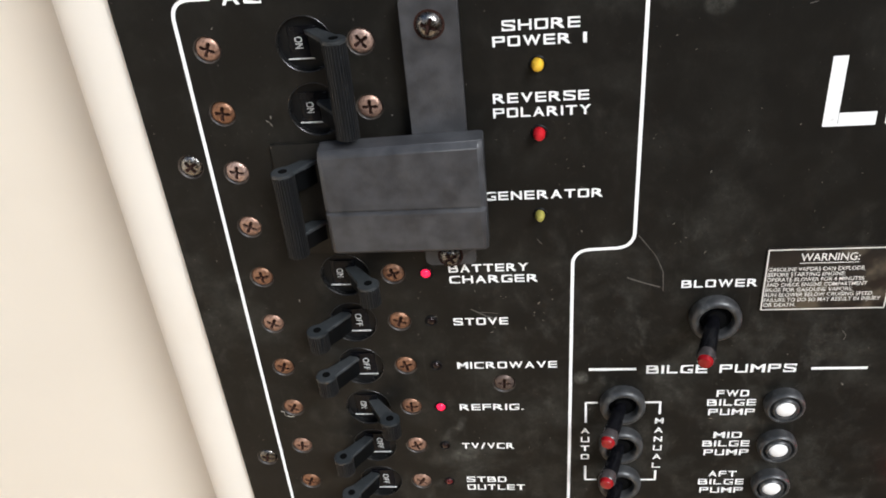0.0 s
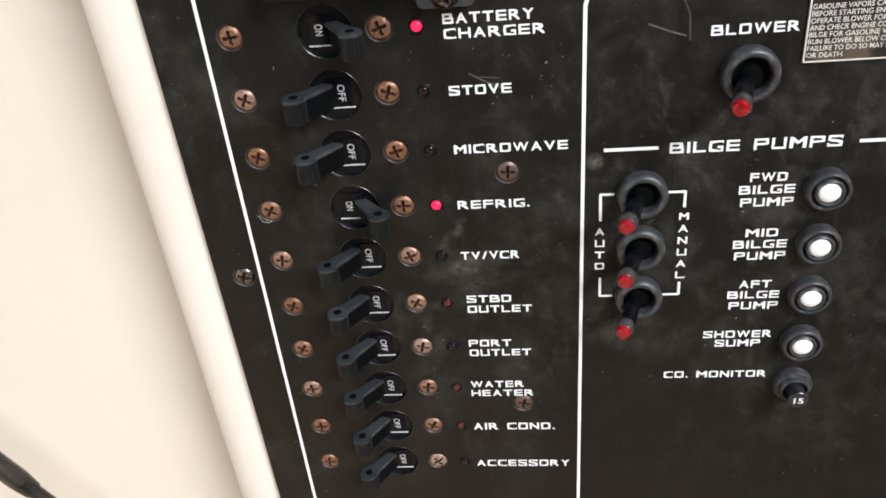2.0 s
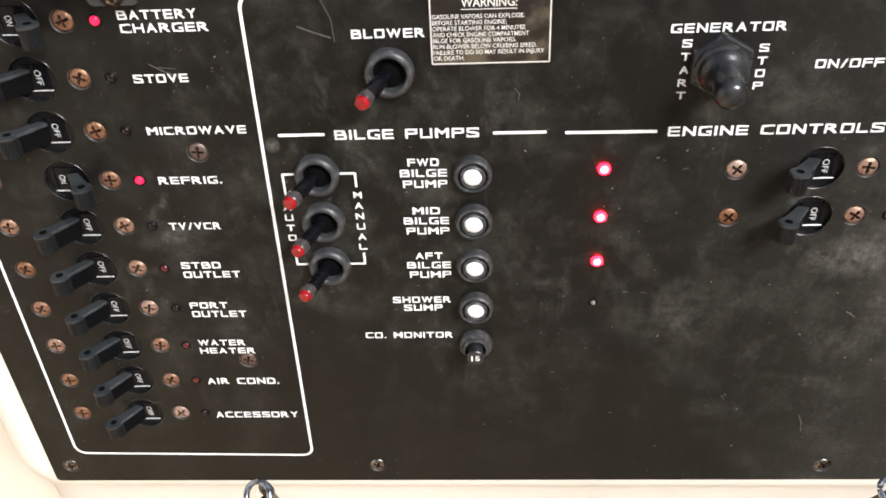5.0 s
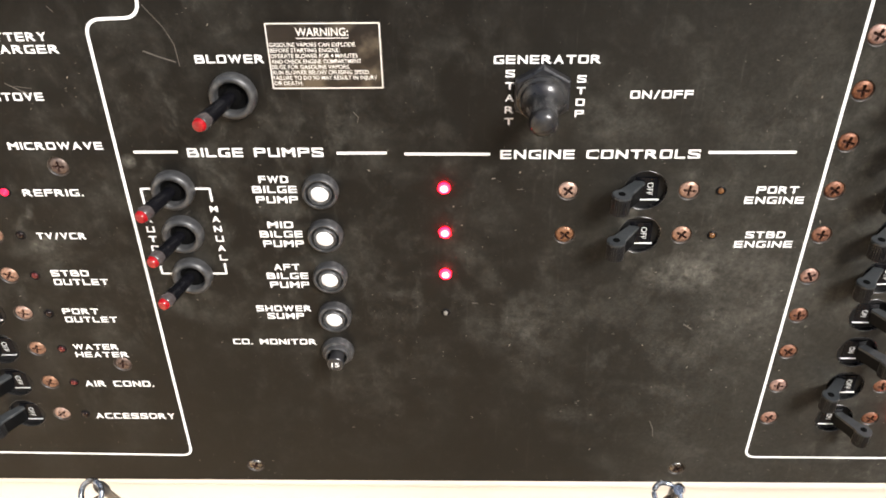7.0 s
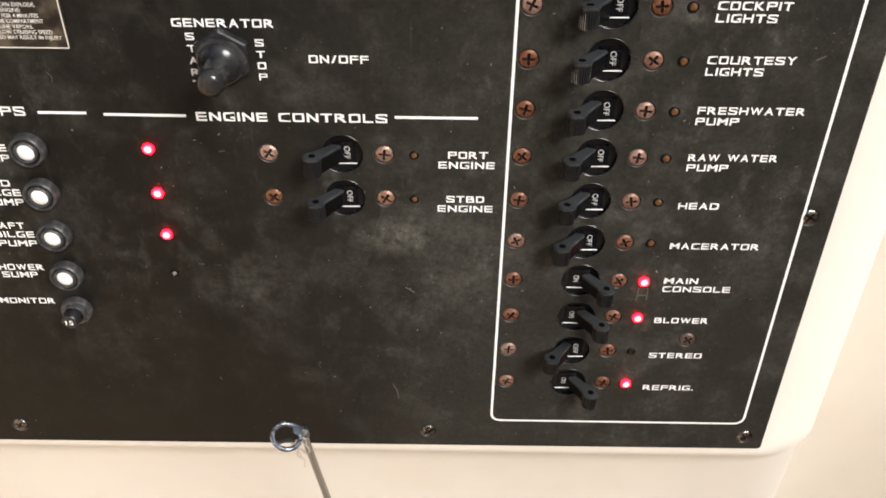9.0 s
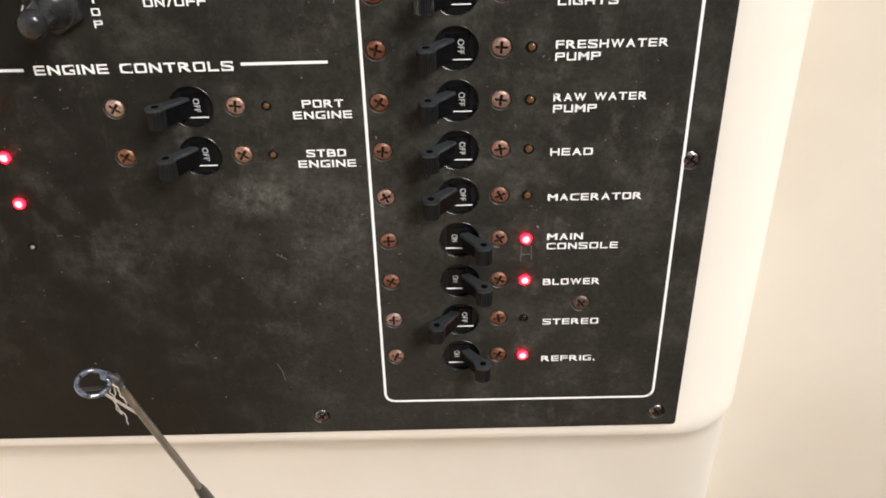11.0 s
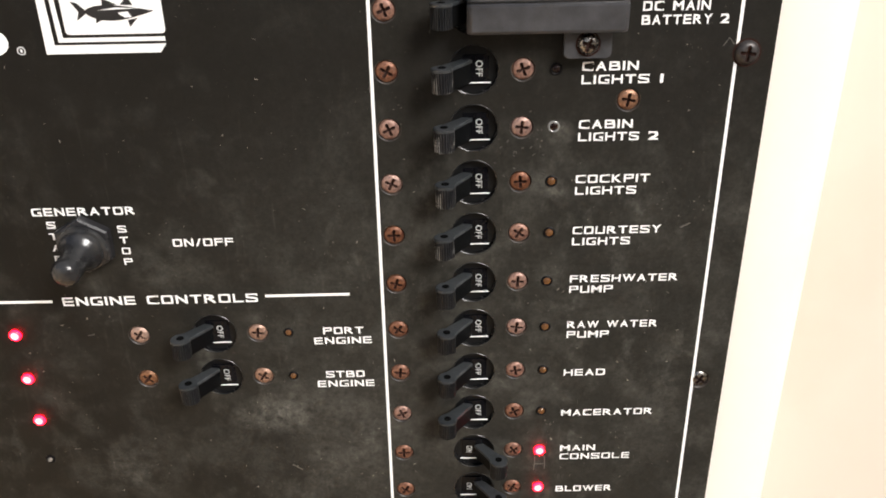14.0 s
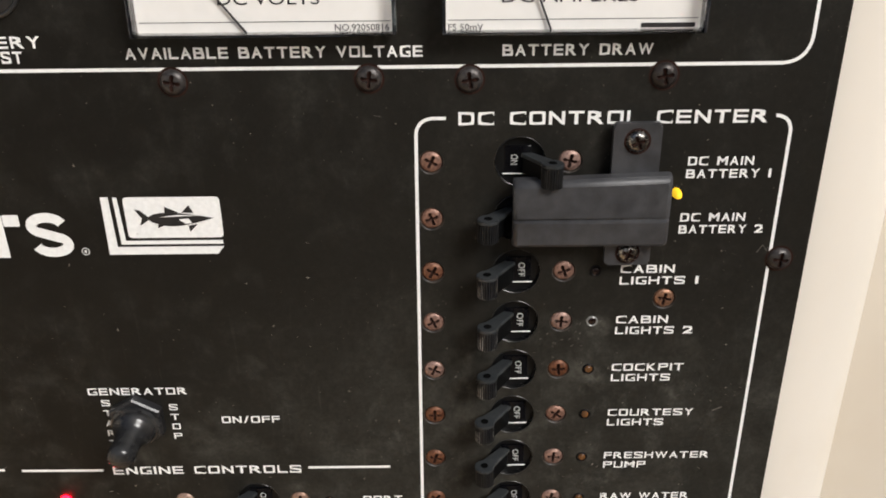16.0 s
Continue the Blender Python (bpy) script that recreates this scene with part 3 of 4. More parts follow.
        return (u < 0.12 + 0.06 * v and v < 0.66 - 0.7 * u) or (v < 0.12 + 0.06 * u and u < 0.66 - 0.7 * v)

    drop = 0.0009 if sunk else 0.0
    mid = bm.verts.new((0, -hgt + 0.0014 + drop, 0))
    for i in range(1, rings + 1):
        f = i / rings
        ring = []
        for k in range(seg):
            a = 2 * math.pi * k / seg
            x, z = f * r * math.cos(a), f * r * math.sin(a)
            h = hgt * (1 - f ** 4.5) + 0.0002
            if inside(x, z):
                h -= 0.0014 * (1.1 - f)
            ring.append(bm.verts.new((x, drop - h, z)))
        for k in range(seg):
            j = (k + 1) % seg
            face = bm.faces.new((mid, ring[k], ring[j]) if last is None else (last[k], ring[k], ring[j], last[j]))
            c = face.calc_center_median()
            face.material_index = 1 if inside(c.x, c.z) else 0
        last = ring
    # dark rings round the head paint in the shade of its gap
    rims = ((1.0, 0.0010, 0), (1.03, 0.0010, 1), (1.13, 0.0, 2), (1.16, -0.00004, 2)) if sunk else ((1.0, 0.0, 0), (1.0, -0.00006, 1), (1.17, -0.00006, 1))
    for grow, y, mat in rims:
        skirt = [bm.verts.new((v.co.x / v.co.xz.length * r * grow, y, v.co.z / v.co.xz.length * r * grow)) for v in last]
        for k in range(seg):
            j = (k + 1) % seg
            bm.faces.new((last[k], skirt[k], skirt[j], last[j])).material_index = mat
        last = skirt
    return bm


SCREW_MESH = {}


def screw(x, z, mat, parent, r=SCREW_R, hgt=0.0011, y=0.0, label=""):
    key = (mat.name, r, y == 0)
    if key not in SCREW_MESH:
        first = finish("screw", screw_bm(r, hgt, y == 0), mat, angle=50)
        first.data.materials.append(MAT_SCREW_DARK)
        first.data.materials.append(MAT_SEAT)
        SCREW_MESH[key] = first.data
        bpy.data.objects.remove(first)
    ob = new("screw", SCREW_MESH[key])
    ob.parent = parent
    ob.location = (x, y, z)
    ob.rotation_euler = (0, random.uniform(-0.7, 0.7), 0)
    if label:
        ob["label"] = label
    return ob


# ---------------------------------------------------------------- breakers
KNOB_R = 0.0040
KNOB_OFF, KNOB_ON = (-0.0121, -0.0102), (0.0109, -0.0104)   # where the round end stands, beside and out of the opening


def arm_outline(knob, near=0.0012, far=KNOB_R * 0.78):
    """Seen from above: an arm that widens from the opening to the round end."""
    k, p = Vector(knob), Vector((math.copysign(0.0027, knob[0]), 0.0022))
    d = (k - p).normalized()
    n = Vector((-d.y, d.x))
    return [tuple(q) for q in (p - n * near * (1 if knob[0] < 0 else 2.3), k - n * far - d * 0.0008, k + n * far - d * 0.0008, p + n * near * (2.3 if knob[0] < 0 else 1))]


def knob_outline(knob, r=KNOB_R, ribs=0):
    """Round end seen from above; with ribs, narrow ridges between deeper grooves."""
    pts = []
    count = 4 * ribs if ribs else 28
    for i in range(count):
        a = 2 * math.pi * (i + (0.18 if ribs and i % 4 == 1 else -0.18 if ribs and i % 4 == 0 else 0)) / count
        rr = r - (0.00034 if ribs and i % 4 > 1 else 0)
        pts.append((knob[0] + rr * math.cos(a), knob[1] + rr * math.sin(a)))
    return pts


def handle(parent, knob, lo, hi, arms, label=""):
    """Smooth top plate with a pin hole, a deep tapering arm under it and a ribbed upright grip. arms: heights of each."""
    bm = bmesh.new()
    prism(bm, knob_outline(knob, KNOB_R + 0.00015), hi - 0.0014, hi)
    rim = [e for e in bm.edges if abs(e.verts[0].co.z - e.verts[1].co.z) < 1e-7]
    bmesh.ops.bevel(bm, geom=rim, offset=0.0003, segments=2, affect="EDGES")
    ob = part("handle", bm, MAT_HANDLE_TOP, parent, label, angle=30)
    for a, c in arms:
        bm = bmesh.new()
        prism(bm, arm_outline(knob), c - 0.0014, c - 0.00008)
        bmesh.ops.bevel(bm, geom=[e for e in bm.edges if abs(e.verts[0].co.z - e.verts[1].co.z) < 1e-7 and e.verts[0].co.z > c - 0.0005], offset=0.0002, segments=1, affect="EDGES")
        top = part("arm_plate", bm, MAT_HANDLE_TOP, ob, angle=30)
        # web coloured near black to hold the shade under the arm plate
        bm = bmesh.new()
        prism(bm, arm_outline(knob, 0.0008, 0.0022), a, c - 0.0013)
        part("arm_web", bm, MAT_WEB_SHADE, ob, angle=30)
    # grip darker than the top plate: its shaded side is in the colour
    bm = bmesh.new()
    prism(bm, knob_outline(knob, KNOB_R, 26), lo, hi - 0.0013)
    for f in bm.faces:
        c, nrm = f.calc_center_median(), f.normal
        if abs(nrm.z) < 0.5 and math.hypot(c.x - knob[0], c.y - knob[1]) > KNOB_R - 0.00008:
            f.material_index = 1
    grip = part("grip", bm, MAT_GRIP_SHADE, ob, "ribbed grip with worn pale ridges", angle=15)
    grip.data.materials.append(MAT_RIDGE)
    # flat dark disc on the plate stands for the shade in the hole
    bm = bmesh.new()
    lathe(bm, [(0.0016, 0), (0.0016, 0.00012)], 20, centre=(knob[0], knob[1] + 0.0002, hi), axis=(0, 0, 1))
    part("pin_hole", bm, MAT_HOLE, ob)
    return ob


def breaker(x, z, on, label, group, lever=True, right_screw=True):
    b = empty("circuit_breaker", x + MID, z, label, "circuit breaker", group)
    bm = bmesh.new()
    lathe(bm, [(0.0112, -0.012), (0.0112, -0.0032), (0.0104, -0.0022), (0.0100, -0.0022)], 40)
    part("body", bm, MAT_BODY, b)
    bm = bmesh.new()
    lathe(bm, [(0.0098, -0.0031), (0.0098, -0.0001), (0.00955, 0.00012), (0.00925, -0.0001), (0.00915, -0.0022)], 48, cap=False)
    part("collar", bm, MAT_RING, b, "thin glossy black rim of the opening")
    s = -1 if on else 1
    # curved rocker that shows its word on the side away from the lever
    bm = bmesh.new()
    arc = [(s * (0.0082 * math.sin(radians(a))), 0.0012 + 0.0032 * (1 - math.cos(radians(a)))) for a in range(-30, 81, 10)]
    arc += [(s * 0.0082, 0.0086), (-s * 0.0041, 0.0086)]
    prism(bm, arc, -0.0052, 0.0056)
    bmesh.ops.bevel(bm, geom=[e for e in bm.edges if abs(e.verts[0].co.z - e.verts[1].co.z) < 1e-7 and e.verts[0].co.y < 0.004 and e.verts[1].co.y < 0.004], offset=0.0002, segments=1, affect="EDGES")
    part("rocker", bm, MAT_ROCKER, b, angle=25)
    word = "ON" if on else "OFF"
    cx = s * 0.0021
    span = 0.0040 if on else 0.0062
    lettering(word, -span / 2 - 0.0004, span / 2 - 0.0004, cx - 0.0013, 0.0026, b, y=0.0010, turn=-90, bold=0.002, mat=MAT_WORN_INK, label="white printed word")
    bm = bmesh.new()
    block(bm, min(-s * 0.003, s * 0.0064), max(-s * 0.003, s * 0.0064), 0.0009, 0.0014, -0.0053, -0.00492)
    part("indicator_line", bm, MAT_INK if x > 0.2 else MAT_WORN_INK, b, "white line")
    if lever:
        top = 0.0030 if on else 0.0041
        handle(b, KNOB_ON if on else KNOB_OFF, top - 0.0090, top, ((-0.0050, top),))
    plated = MAT_RUST if x > 0.3 else MAT_COPPER
    screw(-MID, 0, plated, b)
    if right_screw:
        screw(FAR - MID, 0, plated, b)
    return b


OFF_LABEL = "black circuit breaker with its ribbed lever thrown to OFF"
ON_LABEL = "black circuit breaker with its ribbed lever thrown to ON"
off_proto = breaker(AC_X, row_z(5), False, OFF_LABEL, "breakers on the panel")
on_proto = breaker(AC_X, row_z(4), True, ON_LABEL, "breakers on the panel")


def place(x, r):
    on = (x == AC_X and r in AC_ON) or (x == DC_X and r in (0, *DC_ON))
    ob = copy_thing(on_proto if on else off_proto, Matrix.Translation((x + MID, FACE, row_z(r))))
    for c in ob.children:
        if c.name.startswith("screw"):
            c.rotation_euler = (0, random.uniform(-0.7, 0.7), 0)
            if x == DC_X:
                c.material_slots[0].link = "OBJECT"
                c.material_slots[0].material = MAT_RUST
        if c.name.startswith("handle"):
            c.rotation_euler = (0, random.uniform(-0.03, 0.03), random.uniform(-0.05, 0.05))
        if c.name.startswith("indicator_line") and x > 0.2:
            c.material_slots[0].link = "OBJECT"
            c.material_slots[0].material = MAT_INK


for r in range(6, 14):
    place(AC_X, r)
for r in range(0, 14):
    if r != 1:
        place(DC_X, r)
for r in (7, 8):
    place(EN_X, r)

# the two double-pole mains with one tall lever each, and the covered battery switch
main_a = breaker(AC_X, row_z(0), True, "double-pole shore power breaker with a tall lever thrown to ON", "breakers on the panel", lever=False)
handle(main_a, (0.0122, -0.0102), -PITCH - 0.0062, 0.0048, ((-0.0042, 0.0048), (-PITCH - 0.0050, -PITCH + 0.0030)))
breaker(AC_X, row_z(1), True, "lower pole of the shore power breaker, ON", "breakers on the panel", lever=False)
main_b = breaker(AC_X, row_z(2), False, "double-pole generator breaker, OFF, behind the slide guard", "breakers on the panel", lever=False, right_screw=False)
handle(main_b, (-0.0128, -0.0102), -PITCH - 0.0062, 0.0048, ((-0.0042, 0.0048), (-PITCH - 0.0050, -PITCH + 0.0030)))
breaker(AC_X, row_z(3), False, "lower pole of the generator breaker, OFF", "breakers on the panel", lever=False, right_screw=False)
breaker(DC_X, row_z(1), False, "black battery breaker, OFF, half hidden by the slide guard", "breakers on the panel", right_screw=False)

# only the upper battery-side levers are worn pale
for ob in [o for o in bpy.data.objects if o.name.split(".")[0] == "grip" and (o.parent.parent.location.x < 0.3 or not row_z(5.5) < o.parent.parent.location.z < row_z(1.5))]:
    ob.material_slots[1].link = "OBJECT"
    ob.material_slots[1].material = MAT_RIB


# ---------------------------------------------------------------- slide guards
def guard(name_label, x0, x1, z0, z1, bx0, bx1, btop, bbot, front, sx, top_screw, low_screw, backing=None, corner=0.003):
    g = empty("breaker_guard", 0, 0, name_label, "breaker guard", "slide guards")
    bm = bmesh.new()
    out = round_rect(bx0, bx1, bbot, btop, corner, 5)
    prism(bm, out, -0.0052, -0.0026, "y")
    bmesh.ops.bevel(bm, geom=[e for e in bm.edges if all(v.co.y < -0.005 for v in e.verts)], offset=0.0005, segments=2, affect="EDGES")
    part("slide_bar", bm, MAT_GREY, g)
    bm = bmesh.new()
    block(bm, bx0 + 0.002, bx1 - 0.002, -0.0026, 0.0, bbot + 0.001, bbot + 0.008, 0.0004)
    block(bm, bx0 + 0.002, bx1 - 0.002, -0.0026, 0.0, btop - 0.009, btop - 0.001, 0.0004)
    part("spacer", bm, MAT_GREY, g)
    # hollow-backed cover with a step across its face
    h = z1 - z0
    mid = z0 + 0.43 * h
    prof = [(-0.0056, z0 + 0.001), (-front + 0.0012, z0), (-front, z0 + 0.0012), (-front - 0.0002, mid - 0.0010), (-front + 0.0010, mid - 0.0003), (-front + 0.0010, mid + 0.0002), (-front - 0.0001, mid + 0.0005),
            (-front + 0.0004, z1 - 0.0022), (-front + 0.0022, z1 - 0.0002), (-0.0056, z1 + 0.0004)]
    bm = bmesh.new()
    cut = 0.0015
    rows = []
    for x, inset in ((x0, 0.0013), (x0 + cut, 0.0), (x1 - cut, 0.0), (x1, 0.0013)):
        cz = (z0 + z1) / 2
        rows.append([bm.verts.new((x, min(-0.0056, y + (inset if y < -0.006 else 0)), cz + (z - cz) * (1 - inset * 12) + (0.0018 * (x - x0) / (x1 - x0) - 0.0003 if z > mid + 0.004 else 0))) for y, z in prof])
    for a, c in zip(rows, rows[1:]):
        for i in range(len(prof)):
            j = (i + 1) % len(prof)
            bm.faces.new((a[i], a[j], c[j], c[i]))
    bm.faces.new(rows[0][::-1])
    bm.faces.new(rows[-1])
    bmesh.ops.recalc_face_normals(bm, faces=bm.faces)
    bmesh.ops.bevel(bm, geom=[e for e in bm.edges if e.calc_face_angle(0) > 0.5], offset=0.00025, segments=2, affect="EDGES")
    part("cover", bm, MAT_GREY, g, "worn grey plastic cover with a step across it")
    if backing:
        bm = bmesh.new()
        block(bm, backing[0], backing[1], -0.0018, -0.0001, backing[2], backing[3], 0.0003)
        part("backing_plate", bm, MAT_PANEL, g)
    screw(sx, top_screw, MAT_STEEL, g, 0.0042, 0.0022, y=-0.0052, label="dull steel screw")
    screw(sx, low_screw, MAT_STEEL, g, 0.0040, 0.0022, y=-0.0052, label="dull steel screw")
    return g


guard("grey plastic slide guard over the shore power and generator breakers", -0.0690, -0.0130, 1.3445, 1.3850, -0.0370, -0.0185, 1.4320, 1.3328, 0.0150, -0.0278, 1.4230, 1.3368, (-0.0882, -0.0400, 1.3372, 1.3825), corner=0.0018)
guard("grey plastic slide guard over the two battery breakers", 0.3515, 0.4095, 1.3868, 1.4130, 0.3875, 0.4050, 1.4330, 1.3765, 0.0115, 0.3962, 1.4262, 1.3818, corner=0.0016)


# ---------------------------------------------------------------- indicator lamps
def lamp(x, z, lens, label, r=0.0020, tall=0.0016, pale=False, rim=0.0008):
    g = empty("indicator_light", x, z, label, "indicator light", "indicator lights")
    if lens is not MAT_LED_ON:
        bm = bmesh.new()
        lathe(bm, [(r + rim, -0.0002), (r + rim, 0.0003), (r + rim / 2, 0.0006), (r, 0.0003), (r, -0.0002)], 24, cap=False)
        part("bezel", bm, MAT_LENS_CLEAR if pale else MAT_BEZEL, g)
    bm = bmesh.new()
    lathe(bm, [(r * 0.98, -0.0002), (r * 0.98, tall * 0.35), (r * 0.85, tall * 0.7), (r * 0.55, tall * 0.93), (r * 0.15, tall)], 24)
    lens_ob = part("lens", bm, lens, g)
    if lens is MAT_LED_ON:
        # ring added to cast the lamp's halo on the plate
        bm = bmesh.new()
        lathe(bm, [(r * 1.02, 0.0001), (r * 1.02, 0.0008)], 24, cap=False)
        part("glowing_flange", bm, MAT_LED_GLOW, lens_ob, "deep red glowing ring added round the lens for its halo")
    return g


AC_LED, DC_LED, EN_LED = -0.0386, 0.3856, 0.2732
for r in range(4, 14):
    if r in AC_ON:
        lamp(AC_LED, row_z(r), MAT_LED_DIM, "small glowing red indicator light", 0.0019, 0.0012)
    elif r in (9, 11, 12):
        lamp(AC_LED, row_z(r), MAT_LENS_MAROON, "small unlit maroon indicator light", 0.0017, 0.0010)
    else:
        lamp(AC_LED, row_z(r), MAT_LENS_OFF, "small unlit dark indicator light", 0.0017, 0.0010)
for r in range(2, 14):
    if r in DC_ON:
        lamp(DC_LED, row_z(r), MAT_LED_ON, "small glowing red indicator light", 0.0024, 0.0016)
    elif r == 3:
        lamp(DC_LED, row_z(r), MAT_LENS_OFF, "small unlit indicator light with a scuffed pale rim", 0.0016, 0.0006, True)
    elif r in (4, 5, 6, 7, 8, 9):
        lamp(DC_LED, row_z(r), MAT_LENS_AMBER, "small unlit dark amber indicator light", 0.0017, 0.0012)
    else:
        lamp(DC_LED, row_z(r), MAT_LENS_OFF, "small unlit dark indicator light", 0.0016, 0.0010)
for r in (7, 8):
    lamp(EN_LED, row_z(r), MAT_LENS_AMBER, "small unlit dark amber indicator light", 0.0014, 0.0012)
for i in range(3):
    lamp(0.1546, 1.2590 - 0.02295 * i, MAT_LED_ON, "glowing red bilge pump indicator light", 0.0025, 0.0016)
lamp(0.1543, 1.1900, MAT_LENS_BARE, "small unlit clear shower sump indicator light", 0.0011, 0.0016, rim=0.0012)
lamp(0.0056, 1.4066, MAT_LENS_YEL, "yellow domed shore power light", 0.0021, 0.0046)
lamp(0.0056, 1.3822, MAT_LENS_RED, "red domed reverse polarity light", 0.0022, 0.0046)
lamp(0.0052, 1.3502, MAT_LENS_OLIVE, "dim olive-yellow domed generator light", 0.0018, 0.0044)
lamp(0.4136, 1.4046, MAT_LED_YEL, "lit yellow domed battery light", 0.0018, 0.0056)


# ---------------------------------------------------------------- toggle switches and buttons
def red_toggle(x, z, lean, label, group, r=0.0096):
    g = empty("toggle_switch", x, z, label, "toggle switch", group)
    bm = bmesh.new()
    lathe(bm, [(r, 0.0), (r, 0.0028), (r - 0.0002, 0.0038), (r - 0.0007, 0.0046), (r - 0.0014, 0.0050), (r - 0.0022, 0.0050), (r - 0.0028, 0.0046), (r - 0.0032, 0.0038), (r - 0.0034, 0.0004)], 72, (0,), 0.0001, cap=False)
    part("knurled_nut", bm, MAT_NUT, g)
    bm = bmesh.new()
    lathe(bm, [(r - 0.0034, 0.0002), (r - 0.0034, 0.0014), (0.0040, 0.0016), (0.0036, 0.0030)], 32)
    part("bushing", bm, MAT_HOLE, g)
    axis = Vector(lean)
    n = axis.normalized()
    full = axis.length
    bm = bmesh.new()
    lathe(bm, [(0.0024, 0.001), (0.0028, full * 0.3), (0.0032, full * 0.75), (0.0032, full - 0.0052)], 24, axis=n)
    bat = part("bat", bm, MAT_ROCKER, g, "glossy black bat")
    bm = bmesh.new()
    lathe(bm, [(0.0031, full - 0.0052), (0.0034, full - 0.0046), (0.0034, full - 0.0012), (0.0031, full - 0.0008)], 24, axis=n)
    part("collar", bm, MAT_COLLAR, bat, "smoky clear collar")
    bm = bmesh.new()
    lathe(bm, [(0.0028, full - 0.0020), (0.0028, full + 0.0000), (0.0023, full + 0.0009), (0.0011, full + 0.0012)], 24, axis=n)
    part("red_tip", bm, MAT_REDCAP, bat, "red plastic tip")
    return g


red_toggle(0.0703, 1.3030, (-0.0079, -0.0255, -0.0014), "black toggle switch with a red tip, for the blower", "red-tipped toggles")
for i in range(3):
    red_toggle(0.0370, 1.2590 - 0.0230 * i, (-0.0078, -0.0222, -0.0010), "black toggle switch with a red tip, set to AUTO", "red-tipped toggles", 0.0092)


def push_button(x, z, label):
    g = empty("push_button", x, z, label, "push button", "push buttons")
    r = 0.0079
    bm = bmesh.new()
    lathe(bm, [(r, 0), (r, 0.0032), (r - 0.0003, 0.0042), (r - 0.0009, 0.0048), (r - 0.0015, 0.0047), (r - 0.0020, 0.0039), (r - 0.0022, 0.0024), (r - 0.0027, 0.0022)], 56, (0, 1), 0.00016, cap=False)
    part("knurled_ring", bm, MAT_NUT, g)
    bm = bmesh.new()
    lathe(bm, [(0.0053, 0.0016), (0.0053, 0.0044), (0.0051, 0.0050), (0.0047, 0.0053), (0.0042, 0.0051), (0.0040, 0.0044), (0.0040, 0.0016)], 40, cap=False)
    part("inner_ring", bm, MAT_NUT, g)
    bm = bmesh.new()
    lathe(bm, [(0.0039, 0.0), (0.0039, 0.0044), (0.0033, 0.0050), (0.0017, 0.0053), (0.0003, 0.0054)], 32)
    part("cap", bm, MAT_BUTTON, g, "white cap")
    return g


for i, what in enumerate(("forward bilge pump", "middle bilge pump", "aft bilge pump", "shower sump")):
    push_button(0.1012, 1.2583 - 0.0230 * i - (0.0006 if i == 3 else 0), "white push button in a black ring for the " + what)

co = empty("push_breaker", 0.1007, 1.1665, "black push-to-reset breaker marked with its rating", "push breaker")
bm = bmesh.new()
lathe(bm, [(0.0079, 0), (0.0079, 0.0026), (0.0072, 0.0036), (0.0060, 0.0038), (0.0060, 0.0054), (0.0056, 0.0060), (0.0049, 0.0060), (0.0046, 0.0024)], 60, (0, 1), 0.0002, cap=False)
part("knurled_ring", bm, MAT_NUT, co)
bm = bmesh.new()
lathe(bm, [(0.0036, 0.0), (0.0036, 0.0090), (0.0040, 0.0094), (0.0040, 0.0110), (0.0036, 0.0114)], 32)
part("plunger", bm, MAT_RUBBER, co)
lettering("15", -0.0019, 0.0019, -0.0014, 0.0028, co, y=-0.0116, bold=0.015)

gen = empty("boot_switch", 0.1945, 1.3030, "black rubber-booted toggle switch on a hexagonal nut, for the generator", "toggle switch")
bm = bmesh.new()
lathe(bm, [(0.0124, 0.0), (0.0124, 0.0036), (0.0116, 0.0044), (0.0090, 0.0046)], 6)
hexnut = part("hex_nut", bm, MAT_RUBBER, gen, angle=20)
hexnut.rotation_euler = (0, radians(30), 0)
bm = bmesh.new()
lean = Vector((-0.0008, -0.0215, -0.0028))
lathe(bm, [(0.0104, 0.0040), (0.0101, 0.0056), (0.0090, 0.0061), (0.0088, 0.0078), (0.0083, 0.0086), (0.0074, 0.0094), (0.0065, 0.0108), (0.0058, 0.0130), (0.0055, 0.0160),
           (0.0057, 0.0192), (0.0058, 0.0218), (0.0053, 0.0237), (0.0038, 0.0250), (0.0014, 0.0256)], 40, axis=lean)
part("boot", bm, MAT_BOOT, gen, "glossy black rubber boot", angle=45)

# ---------------------------------------------------------------- screws in the panel
for x, z, mat in PANEL_SCREWS:
    if mat is MAT_DARKSCREW:
        screw(x, z, mat, panel, 0.0047, 0.0020, y=-0.0001)
    else:
        screw(x, z, mat, panel)

# ---------------------------------------------------------------- printed borders and rules
INK_Y = -0.00012


def rule(pts, radii=(), width=0.0013):
    part("border_line", ribbon(bmesh.new(), fillet_path(pts, radii), width, INK_Y), MAT_INK, panel, smooth=False)


rule([(-0.098, 1.4340), (-0.1117, 1.4340), (-0.1146, 1.0902), (0.0130, 1.0887), (0.0169, 1.3342), (0.0390, 1.3350), (0.0400, 1.4340), (0.026, 1.4340)],
     (0.006, 0.006, 0.005, 0.006, 0.006, 0.006))
rule([(0.3270, 1.4340), (0.3160, 1.4340), (0.3143, 1.0906), (0.4547, 1.0906), (0.4531, 1.4340), (0.4470, 1.4340)], (0.006, 0.005, 0.005, 0.006))
rule([(-0.1140, 1.5450), (-0.1140, 1.4525), (0.4555, 1.4530), (0.4555, 1.5450)], (0.009, 0.009))
rule([(0.0232, 1.2768), (0.0421, 1.2768)])
rule([(0.1096, 1.2760), (0.1308, 1.2760)])
